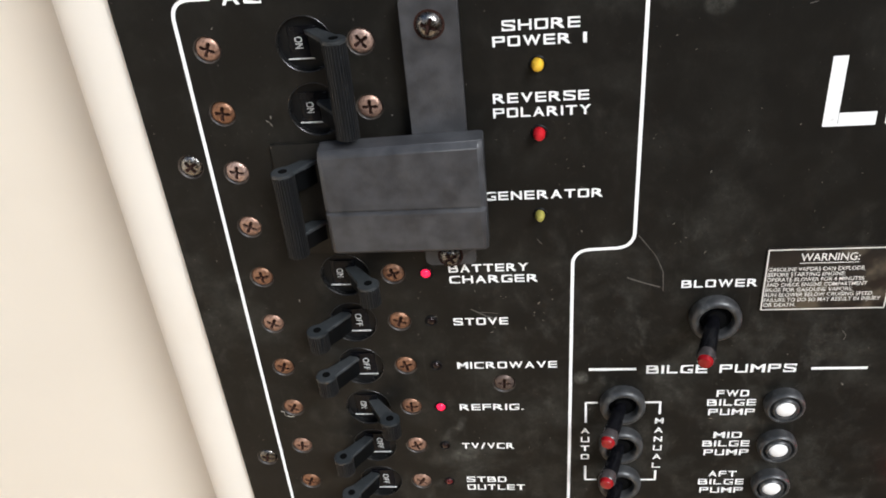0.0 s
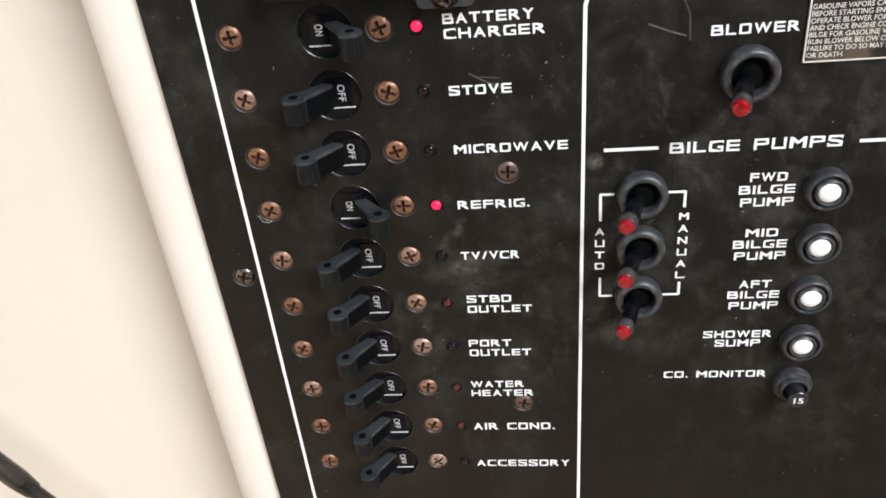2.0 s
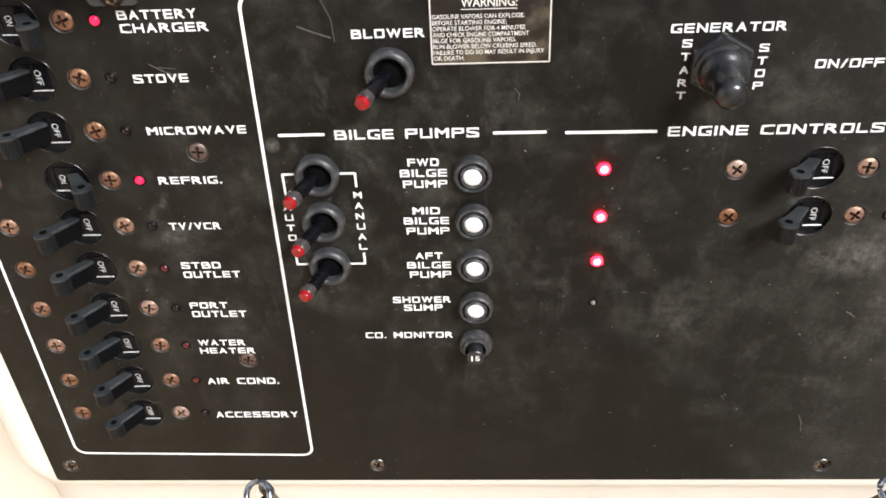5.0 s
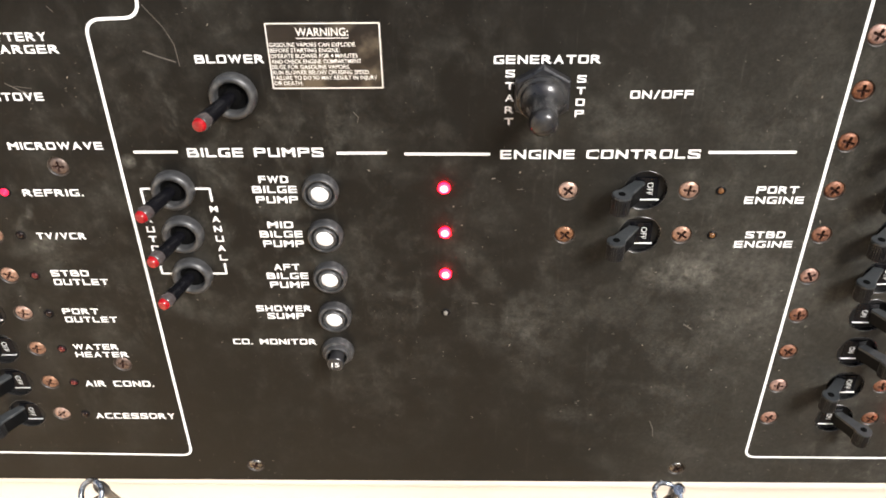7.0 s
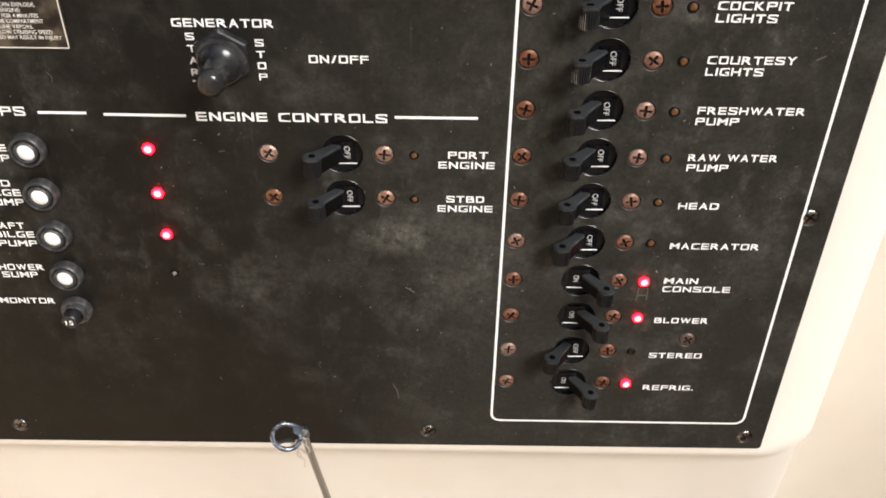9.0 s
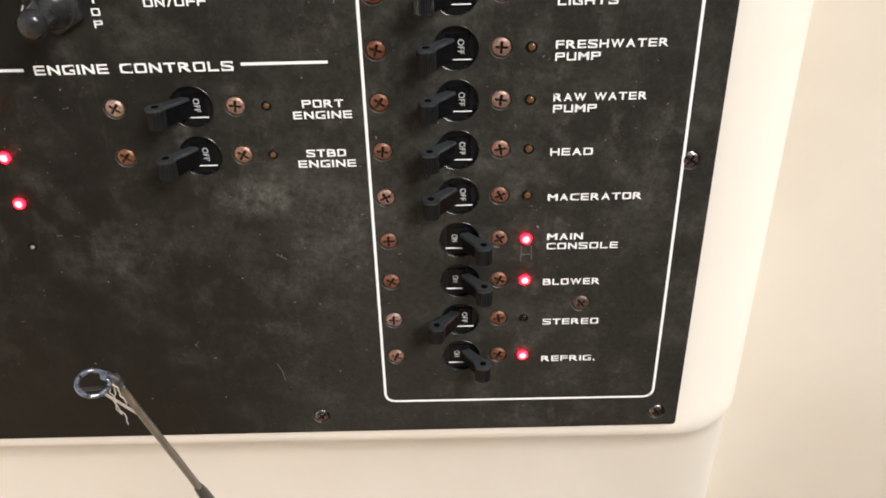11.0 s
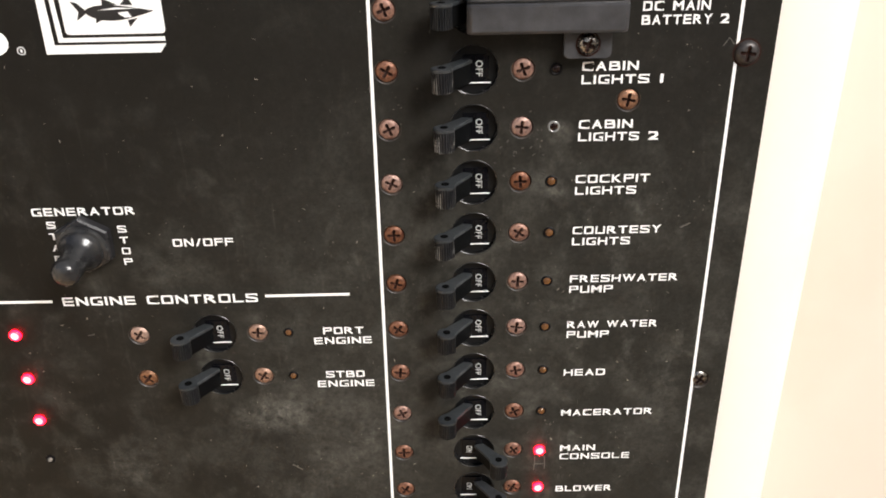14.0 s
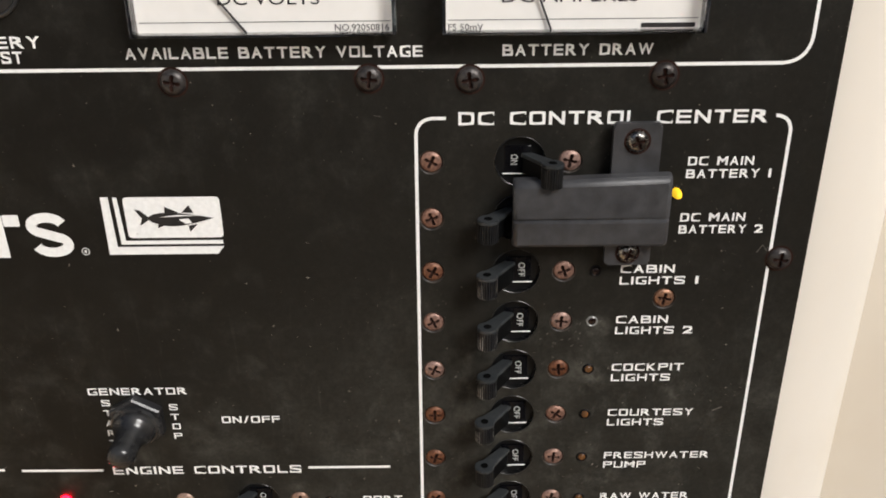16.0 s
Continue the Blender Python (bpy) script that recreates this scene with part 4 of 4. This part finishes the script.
rule([(0.1382, 1.2755), (0.1742, 1.2753)])
rule([(0.2650, 1.2758), (0.3012, 1.2758)])
rule([(0.0272, 1.2588), (0.0222, 1.2588), (0.0222, 1.2475)], (0.0002,), 0.0010)
rule([(0.0222, 1.2218), (0.0222, 1.2130), (0.0272, 1.2130)], (0.0002,), 0.0010)
rule([(0.0462, 1.2588), (0.0525, 1.2588), (0.0525, 1.2522)], (0.0002,), 0.0010)
rule([(0.0525, 1.2188), (0.0525, 1.2130), (0.0462, 1.2130)], (0.0002,), 0.0010)

# ---------------------------------------------------------------- printed words
CAP = 0.0035


def words(text, x0, x1, base, cap=CAP, bold=0.026):
    lettering(text, x0 / 1000, x1 / 1000, base / 1000, cap, panel, bold=bold, name="printed_word", wide=True)


def pair(r, x0, up, up_end, low, low_end, shift=0.0):
    z = row_z(r) * 1000 + shift
    words(up, x0, up_end, z)
    words(low, x0, low_end, z - 5.1)


words("SHORE", -5.4, 19.3, 1417.9)
words("POWER 1", -8.6, 21.4, 1412.8)
words("REVERSE", -9.4, 22.3, 1393.4)
words("POLARITY", -9.6, 22.9, 1388.2)
words("GENERATOR", -14.2, 27.4, 1356.5)
pair(4, -29.8, "BATTERY", 0.3, "CHARGER", 3.8)
words("STOVE", -29.8, -8.2, 1300.6)
words("MICROWAVE", -30.0, 10.6, 1278.1)
words("REFRIG.", -30.6, -3.7, 1255.1)
words("TV/VCR", -31.2, -8.5, 1232.3)
pair(9, -30.6, "STBD", -12.7, "OUTLET", -4.6, -0.3)
pair(10, -31.5, "PORT", -13.8, "OUTLET", -5.8, -0.3)
pair(11, -32.4, "WATER", -9.5, "HEATER", -5.5, -0.2)
words("AIR COND.", -32.9, 3.1, 1140.4, 0.0040)
words("ACCESSORY", -33.1, 9.4, 1117.0, 0.0040)
words("AC", -94.5, -81.5, 1431.6, 0.0050)
words("BLOWER", 57.0, 84.6, 1316.2)
words("BILGE PUMPS", 46.0, 104.0, 1274.3, 0.0043)
for i, (top, a, c) in enumerate((("FWD", 74.6, 87.4), ("MID", 75.3, 86.9), ("AFT", 75.2, 87.1))):
    z = 1261.6 - 23.3 * i
    words(top, a, c, z)
    words("BILGE", 71.2, 90.6, z - 5.0)
    words("PUMP", 72.1, 90.6, z - 10.2)
words("SHOWER", 63.5, 90.0, 1190.6)
words("SUMP", 68.3, 85.9, 1186.0)
words("CO. MONITOR", 48.9, 90.2, 1169.6)
words("GENERATOR", 175.0, 216.8, 1315.2)
words("ON/OFF", 229.8, 254.8, 1300.2)
words("ENGINE CONTROLS", 178.5, 261.8, 1273.0, 0.0042)
words("PORT", 288.4, 306.1, 1255.9)
words("ENGINE", 284.1, 309.4, 1250.8)
words("STBD", 287.9, 305.3, 1232.9)
words("ENGINE", 283.8, 309.4, 1227.8)


def down(text, x, top, step, cap=0.0031, wide=3.6):
    for i, ch in enumerate(text):
        w = 1.0 if ch == "I" else wide
        words(ch, x - w / 2, x + w / 2, top - cap * 1000 - step * i, cap)


down("AUTO", 22.0, 1244.4, 5.2)
down("MANUAL", 52.6, 1249.9, 5.25)
down("START", 181.6, 1312.7, 5.2)
down("STOP", 210.0, 1310.3, 5.0)
words("DC CONTROL CENTER", 331.5, 444.0, 1431.3, 0.0050)
words("DC MAIN", 416.9, 441.5, 1415.0)
words("BATTERY 1", 416.7, 448.6, 1410.0)
words("DC MAIN", 416.5, 441.4, 1392.3)
words("BATTERY 2", 416.4, 448.9, 1387.3)
for r, up, a, low, c in ((2, "CABIN", 416.8, "LIGHTS 1", 426.7), (3, "CABIN", 416.5, "LIGHTS 2", 427.0), (4, "COCKPIT", 425.3, "LIGHTS", 420.2),
                         (5, "COURTESY", 432.1, "LIGHTS", 419.6), (6, "FRESHWATER", 441.5, "PUMP", 414.1), (7, "RAW WATER", 435.0, "PUMP", 414.0),
                         (10, "MAIN", 412.1, "CONSOLE", 428.8)):
    pair(r, 395.4, up, a, low, c, -1.1)
words("HEAD", 395.1, 413.8, 1230.9)
words("MACERATOR", 394.9, 437.4, 1208.4)
words("BLOWER", 394.4, 421.7, 1162.5)
words("STEREO", 395.2, 422.7, 1138.8)
words("REFRIG.", 395.3, 422.5, 1115.6)
words("AVAILABLE BATTERY VOLTAGE", 214.6, 319.0, 1456.4, 0.0040)
words("BATTERY DRAW", 347.0, 400.0, 1456.4, 0.0040)
words("ERY", 170.0, 185.8, 1460.6, 0.0042)
words("ST", 171.0, 178.5, 1455.4, 0.0042)


# ---------------------------------------------------------------- maker's mark as plain shapes
def shape(pts, mat=MAT_INK, y=-0.00013, name="emblem_shape"):
    bm = bmesh.new()
    bm.faces.new([bm.verts.new((x / 1000, y, z / 1000)) for x, z in pts])
    bmesh.ops.triangulate(bm, faces=bm.faces)
    return part(name, bm, mat, panel, smooth=False)


def bar(x0, x1, z0, z1, r=0.8, **k):
    return shape(round_rect(x0, x1, z0, z1, r, 4), **k)


bar(97.9, 102.6, 1379.8, 1404.0, 0.15)
bar(102.7, 114.6, 1379.8, 1384.6, 0.15)
bar(117.5, 132.0, 1379.8, 1397.8)
bar(135.0, 149.0, 1379.8, 1404.0)
bar(152.5, 157.0, 1379.8, 1397.8, 0.3)
bar(157.2, 163.5, 1393.0, 1397.8, 0.6)
curve = [Vector((173.6 + 6.0 * math.cos(radians(q)), 1393.2 + 3.4 * math.sin(radians(q)))) / 1000 for q in range(15, 226, 15)]
curve += [Vector((174.4 + 6.2 * math.cos(radians(q)), 1385.4 + 3.4 * math.sin(radians(q)))) / 1000 for q in range(45, -166, -15)]
part("emblem_shape", ribbon(bmesh.new(), curve, 0.0040, -0.00013), MAT_INK, panel, smooth=False)
shape([(196.0, 1404.7), (199.0, 1404.7), (199.4, 1384.0), (240.6, 1384.0), (238.0, 1380.7), (195.7, 1380.7)])
shape([(200.6, 1404.5), (202.3, 1404.5), (203.0, 1386.6), (240.4, 1386.6), (240.4, 1385.0), (201.0, 1385.0)])
shape(round_rect(204.3, 241.0, 1387.7, 1404.6, 1.6, 5))
# a plain dark spindle with small wedges on the white field
spindle = [(212.5 + 25.5 * t, 1395.9 + 2.3 * math.sin(math.pi * t ** 0.62)) for t in [i / 20 for i in range(21)]]
spindle += [(212.5 + 25.5 * t, 1395.9 - 3.3 * math.sin(math.pi * t ** 0.72)) for t in [i / 20 for i in range(19, 0, -1)]]
shape(spindle, MAT_MARK, -0.00026)
for fin in (((213.6, 1396.2), (213.6, 1395.6), (209.6, 1392.9), (210.6, 1396.0)), ((213.4, 1396.2), (210.6, 1396.0), (208.2, 1399.6), (210.2, 1399.2)),
            ((219.5, 1398.0), (225.0, 1398.2), (219.8, 1400.6)), ((226.0, 1398.2), (230.6, 1398.0), (229.0, 1401.2)),
            ((228.0, 1392.8), (231.6, 1393.4), (228.4, 1390.2)), ((216.6, 1393.6), (219.4, 1393.2), (216.2, 1391.8))):
    shape(fin, MAT_MARK, -0.00027)
shape([(217.0, 1396.3), (224.0, 1397.3), (233.0, 1396.9), (224.0, 1396.6)], MAT_INK, -0.00030)
shape([(224.6, 1395.4), (228.4, 1395.8), (229.6, 1393.8), (227.0, 1393.6)], MAT_INK, -0.00030)
bm = bmesh.new()
ring_pts = [Vector((0.1866 + 0.0014 * math.cos(2 * math.pi * k / 20), 1.3822 + 0.0014 * math.sin(2 * math.pi * k / 20))) for k in range(21)]
part("emblem_shape", ribbon(bm, ring_pts, 0.0003, -0.00013), MAT_INK, panel, smooth=False)
bar(186.2, 187.0, 1381.6, 1382.8, 0.1)

# ---------------------------------------------------------------- warning plaque
plaque = empty("warning_plaque", 0.1089, 1.3190, "small tarnished metal warning plaque with white lettering", "warning sign")
HW, HH = 0.0226, 0.0139
bm = bmesh.new()
block(bm, -HW, HW, -0.0006, 0.0, -HH, HH, 0.0002)
part("backing", bm, MAT_PLAQUE, plaque)
bm = bmesh.new()
edge = [Vector(p) for p in ((-HW + 0.0006, -HH + 0.0006), (-HW + 0.0006, HH - 0.0006), (HW - 0.0006, HH - 0.0006), (HW - 0.0006, -HH + 0.0006), (-HW + 0.0006, -HH + 0.0006))]
for a, c in zip(edge, edge[1:]):
    ribbon(bm, [a, c], 0.0005, -0.00072)
part("border_line", bm, MAT_BRASSINK, plaque, smooth=False)
lettering("WARNING:", -0.0106, 0.0098, 0.0083, 0.0032, plaque, -0.00074, MAT_BRASSINK, 0.008, name="printed_word")
bm = bmesh.new()
ribbon(bm, [Vector((-0.0106, 0.0074)), Vector((0.0098, 0.0074))], 0.0003, -0.00074)
part("underline", bm, MAT_BRASSINK, plaque, smooth=False)
for i, (text, end) in enumerate((("GASOLINE VAPORS CAN EXPLODE.", 0.0125), ("BEFORE STARTING ENGINE:", 0.0060), ("OPERATE BLOWER FOR 4 MINUTES", 0.0128),
                                 ("AND CHECK ENGINE COMPARTMENT", 0.0142), ("BILGE FOR GASOLINE VAPORS.", 0.0095), ("RUN BLOWER BELOW CRUISING SPEED.", 0.0172),
                                 ("FAILURE TO DO SO MAY RESULT IN INJURY", 0.0200), ("OR DEATH.", -0.0098))):
    lettering(text, -0.0214, end, 0.0040 - 0.00228 * i, 0.00165, plaque, -0.00074, MAT_BRASSINK, 0.008, name="printed_word")


# ---------------------------------------------------------------- meters and test button above
def meter(x0, x1, label, title, tx0, tx1, needle, small):
    z0, z1 = 1.4653, 1.5380
    g = empty("panel_meter", 0, 0, label, "panel meter", "panel meters")
    bm = bmesh.new()
    block(bm, x0, x1, -0.0030, 0.0, z0, z1, 0.0006)
    part("case", bm, MAT_BLACK, g)
    bm = bmesh.new()
    block(bm, x0 + 0.0012, x1 - 0.0012, -0.0036, -0.0031, z0 + 0.0008, z1 - 0.0008)
    card = part("card", bm, MAT_CARD, g, "white dial card")
    bm = bmesh.new()
    ribbon(bm, [Vector((x0 + 0.002, z0 + 0.0042)), Vector((x1 - 0.002, z0 + 0.0042))], 0.00022, -0.00372)
    part("dial_line", bm, MAT_MARK, card, smooth=False)
    bm = bmesh.new()
    (ax, az), (cx, cz) = needle
    tube(bm, [Vector((ax, -0.0046, az)), Vector(((ax + cx) / 2, -0.0047, (az + cz) / 2)), Vector((cx, -0.0046, cz))], [0.0004, 0.00035, 0.0002], 8)
    part("needle", bm, MAT_MARK, g, "thin black needle")
    lettering(title, tx0, tx1, 1.4752, 0.0042, card, -0.00374, MAT_MARK, 0.0, name="printed_word")
    for text, a, c, zz, cap in small:
        lettering(text, a, c, zz, cap, card, -0.00374, MAT_MARK, 0.0, name="printed_word")
    bm = bmesh.new()
    for xa, xb, za, zb in ((x0, x0 + 0.0012, z0, z1), (x1 - 0.0012, x1, z0, z1), (x0 + 0.0012, x1 - 0.0012, z0, z0 + 0.0008), (x0 + 0.0012, x1 - 0.0012, z1 - 0.0008, z1)):
        block(bm, xa, xb, -0.0090, -0.0031, za, zb, 0.0002)
    part("cover_rim", bm, MAT_CLEAR, g, "clear plastic rim")
    return g


meter(0.2205, 0.3103, "white-faced battery voltage meter with a black needle", "DC VOLTS", 0.2500, 0.2845, ((0.2590, 1.4660), (0.2405, 1.4900)),
      (("NO.92050816", 0.2892, 0.3078, 1.4663, 0.0022),))
meter(0.3260, 0.4154, "white-faced battery draw meter with a black needle", "DC AMPERES", 0.3462, 0.3925, ((0.3632, 1.4660), (0.3535, 1.4900)),
      (("FS 50mV", 0.3280, 0.3400, 1.4661, 0.0021),))
bar(394.0, 412.5, 1466.4, 1468.0, 0.2, mat=MAT_MARK, y=-0.00376, name="worn_number")

test = empty("test_button", 0.1720, 1.4815, "round black battery test button in a thin grey ring", "push button")
bm = bmesh.new()
lathe(bm, [(0.0105, 0), (0.0105, 0.0012), (0.0098, 0.0018), (0.0092, 0.0012)], 48, cap=False)
part("ring", bm, MAT_NUT, test)
bm = bmesh.new()
lathe(bm, [(0.0090, 0.0), (0.0090, 0.0010), (0.0060, 0.0022), (0.0020, 0.0026)], 40)
part("cap", bm, MAT_BLACK, test)


# ---------------------------------------------------------------- fishing rods leaning in front of the console
def fishing_rod(label, points, r_tip, r_butt, mat, guides=(), lines=(), wraps=(), grip=True):
    """points: tip first. Tapered blank, butt grip on the deck, wire guides bound to it."""
    g = tagged(new("fishing_rod"), label, "fishing rod", "fishing rods")
    g.location = points[-1]
    off = Vector(points[-1])
    ctrl = [Vector(p) - off for p in points]
    path = []
    for i in range(len(ctrl) - 1):
        p0, p1, p2, p3 = ctrl[max(i - 1, 0)], ctrl[i], ctrl[i + 1], ctrl[min(i + 2, len(ctrl) - 1)]
        for k in range(10):
            t = k / 10
            path.append(0.5 * ((2 * p1) + (p2 - p0) * t + (2 * p0 - 5 * p1 + 4 * p2 - p3) * t * t + (3 * p1 - p0 - 3 * p2 + p3) * t ** 3))
    path.append(ctrl[-1])
    total = sum((b - a).length for a, b in zip(path, path[1:]))
    run, radii = 0.0, []
    for i, p in enumerate(path):
        radii.append(r_tip + (r_butt - r_tip) * (run / total))
        if i + 1 < len(path):
            run += (path[i + 1] - p).length
    part("blank", tube(bmesh.new(), path, radii), mat, g)
    if grip:
        part("grip", tube(bmesh.new(), [path[-1] + Vector((0, 0, 0.32)), path[-1] + Vector((0, 0, 0.16)), path[-1] + Vector((0, 0, 0.02)), path[-1]], [0.011, 0.013, 0.014, 0.013]), MAT_RUBBER, g, "black foam grip")
    for where, tilt_axis, r_ring, wire in guides:
        c, nrm = Vector(where) - off, Vector(tilt_axis).normalized()
        s = nrm.orthogonal().normalized()
        t = nrm.cross(s)
        loop = [c + (s * math.cos(2 * math.pi * k / 28) + t * math.sin(2 * math.pi * k / 28)) * r_ring for k in range(29)]
        gd = part("guide_ring", tube(bmesh.new(), loop, [wire] * 29, 10), MAT_GUIDE, g, "blue-grey steel guide ring")
        near = min(path, key=lambda p: (p - c).length)
        spot = path.index(near)
        foot = path[min(spot + 2, len(path) - 1)]
        for sg in (-1, 1):
            leg = [c + s * (sg * r_ring), c * 0.5 + foot * 0.5 + s * (sg * r_ring * 0.55), foot]
            part("guide_leg", tube(bmesh.new(), leg, [wire * 0.8, wire * 0.8, wire * 0.6], 8), MAT_FOOT, gd)
        grow = [radii[spot] * 1.1 + 0.0002, radii[spot] * 1.25 + 0.0005, radii[spot] * 1.25 + 0.0005, radii[spot] * 1.1 + 0.0002]
        a = path[max(spot - 1, 0)]
        part("thread_wrap", tube(bmesh.new(), [a, a.lerp(foot, 0.25), a.lerp(foot, 0.8), foot], grow), MAT_FOOT, g, "dark thread wrapping")
    for a, c, w in lines:
        part("fishing_line", tube(bmesh.new(), [Vector(a) - off, (Vector(a) + Vector(c)) / 2 - off, Vector(c) - off], [w] * 3, 6), MAT_LINE if w > 0.00035 else MAT_FOOT, g, "thin fishing line")
    for a, c, r in wraps:
        a, c = Vector(a) - off, Vector(c) - off
        part("thread_wrap", tube(bmesh.new(), [a, a.lerp(c, 0.2), a.lerp(c, 0.75), c], [r * 0.8, r, r, r * 0.82]), MAT_ROD_DARK, g, "glossy black thread wrapping")
    return g


ROD_A = ((0.0275, 0.1535, 1.1960), (0.0300, 0.1760, 1.1400), (0.0325, 0.2000, 1.0800), (0.0350, 0.2310, 1.0000), (0.0380, 0.2560, 0.8800), (0.0400, 0.2600, 0.6000), (0.0400, 0.2400, 0.0))
ROD_B = ((0.2373, 0.1420, 1.2105), (0.2350, 0.1680, 1.1585), (0.2330, 0.1935, 1.1070), (0.2320, 0.2330, 1.0180), (0.2330, 0.2660, 0.9000), (0.2330, 0.2720, 0.6000), (0.2330, 0.2600, 0.0))
fishing_rod("slender grey-brown fishing rod with a blue steel tip ring", ROD_A, 0.0014, 0.0050, MAT_ROD,
            guides=(((0.0262, 0.1500, 1.1950), (-0.35, -0.66, 0.66), 0.0049, 0.0011),),
            lines=(((0.0262, 0.1490, 1.1985), (0.0268, 0.1480, 1.1915), 0.0004),))
fishing_rod("slender grey-brown fishing rod with a steel tip ring and line", ROD_B, 0.0013, 0.0050, MAT_ROD,
            guides=(((0.2325, 0.1380, 1.2112), (0.30, -0.25, 0.92), 0.0050, 0.0009), ((0.2278, 0.1950, 1.0880), (0.3, -0.8, 0.5), 0.0038, 0.0007)),
            lines=(((0.2338, 0.1390, 1.2065), (0.2354, 0.1600, 1.1755), 0.0005),))
rod_b = bpy.data.objects["fishing_rod.001"]
tip, base_b = Vector(ROD_B[0]), Vector(ROD_B[-1])
part("tip_tube", tube(bmesh.new(), [p - base_b for p in (Vector((0.2361, 0.1392, 1.2133)), tip, tip.lerp(Vector(ROD_B[1]), 0.14))], [0.0016, 0.0021, 0.0019]), MAT_GUIDE, rod_b, "scuffed steel tip tube")
for dx, dy, run, curl in ((-0.0020, -0.001, 0.024, 0.0012), (-0.0032, 0.0, 0.019, -0.0010), (0.0012, -0.0015, 0.012, 0.0008)):
    strand = [tip + Vector((dx * min(1, 3 * k / 12) + 0.55 * curl * math.sin(k * 0.8) + 0.25 * curl * math.sin(k * 2.1 + run * 300), dy + 0.25 * run * k / 12, -0.002 - run * k / 12)) - base_b for k in range(13)]
    part("frayed_line", tube(bmesh.new(), strand, [0.0002] * 13, 6), MAT_LINE, rod_b, "frayed pale end of line")
fishing_rod("thick black fishing rod leaning across the corner of the console", ((-0.400, 0.2560, 1.341), (-0.2576, 0.2520, 1.1240), (-0.2145, 0.2500, 1.0583), (-0.0300, 0.2450, 0.778), (0.2500, 0.2450, 0.352), (0.4815, 0.2450, 0.0)),
            0.0031, 0.0056, MAT_ROD_DARK, grip=False,
            lines=(((-0.3500, 0.2500, 1.2138), (-0.1900, 0.2500, 0.9710), 0.0003), ((-0.3500, 0.2500, 1.1900), (-0.2000, 0.2500, 0.9570), 0.0003)),
            wraps=(((-0.2700, 0.2524, 1.1429), (-0.2500, 0.2517, 1.1124), 0.0052),))


# ---------------------------------------------------------------- scratches and a stray thread on the panel
def scratch(pts, width):
    part("scratch", ribbon(bmesh.new(), [Vector(p) for p in pts], width, -0.00008), MAT_SCRATCH, panel, smooth=False)


scratch(((0.0370, 1.3215), (0.0430, 1.3190), (0.0492, 1.3168)), 0.0006)
scratch(((0.0405, 1.3400), (0.0470, 1.3310), (0.0500, 1.3240), (0.0505, 1.3150)), 0.0003)
scratch(((-0.0225, 1.3083), (-0.0170, 1.3050), (-0.0113, 1.3025)), 0.0005)
scratch(((-0.0190, 1.3068), (-0.0120, 1.3060)), 0.0003)
scratch(((0.2680, 1.1832), (0.2725, 1.1800)), 0.0006)
scratch(((0.2600, 1.1175), (0.2622, 1.1120), (0.2630, 1.1060)), 0.0004)
scratch(((0.1180, 1.2950), (0.1200, 1.2925), (0.1195, 1.2900)), 0.0003)
scratch(((0.4400, 1.3040), (0.4440, 1.3060)), 0.0007)
scratch(((0.4480, 1.3790), (0.4500, 1.3820), (0.4520, 1.3795)), 0.0005)
for i in range(26):
    x, z = random.uniform(-0.12, 0.46), random.uniform(1.085, 1.44)
    a, n = random.uniform(-0.9, 0.9), random.uniform(0.0008, 0.0035)
    scratch(((x, z), (x + n * math.cos(a), z + n * math.sin(a))), random.uniform(0.00015, 0.0004))
flecks = bmesh.new()
for i in range(290):
    x = random.uniform(-0.125, 0.46) if i % 3 else random.gauss(0.37, 0.06)
    z = random.uniform(1.08, 1.44) if i % 3 else random.gauss(1.25, 0.08)
    if not (-0.128 < x < 0.455 and 1.075 < z < 1.445) or min((x - cx) ** 2 + (z - cz) ** 2 for cx, cz in holes) < 0.0108 ** 2 or min((x - cx) ** 2 + (z - cz) ** 2 for cx, cz in seats) < 0.0052 ** 2:
        continue
    r, turn, long = random.uniform(0.0001, 0.0003), random.uniform(0, 6.28), random.choice((1, 1, 1.6, 3.2))
    pts = []
    for k in range(5):
        a, rr = 2 * math.pi * k / 5, r * random.uniform(0.6, 1.2)
        u, v = rr * long * math.cos(a), rr * math.sin(a)
        pts.append((x + u * math.cos(turn) - v * math.sin(turn), z + u * math.sin(turn) + v * math.cos(turn)))
    prism(flecks, pts, -0.0002, -0.00003, "y")
tagged(part("dust_flecks", flecks, MAT_FLECK, panel, smooth=False), "pale specks of dust and lint", kind="stuff")
thread = [Vector((-0.1030 - 0.006 * t + 0.0008 * math.sin(9 * t), -0.0008, row_z(7) - 0.003 - 0.0015 * math.sin(5 * t))) for t in [i / 10 for i in range(11)]]
stray = empty("thread", 0, 0, "short pale stray thread caught under a screw", "thread")
part("strand", tube(bmesh.new(), thread, [0.00009] * 11, 6), MAT_LINE, stray)

for i in range(22):
    x, z = random.gauss(0.376, 0.006), random.gauss(1.344, 0.007)
    a, n = random.uniform(0, 3.1), random.uniform(0.0004, 0.0014)
    scratch(((x, z), (x + n * math.cos(a), z + n * math.sin(a))), random.uniform(0.0002, 0.0005))
scratch(((0.3836, 1.1850), (0.3834, 1.1780), (0.3833, 1.1765)), 0.0005)
scratch(((0.3838, 1.1800), (0.3878, 1.1802)), 0.0007)
scratch(((0.3882, 1.1848), (0.3884, 1.1770)), 0.0005)
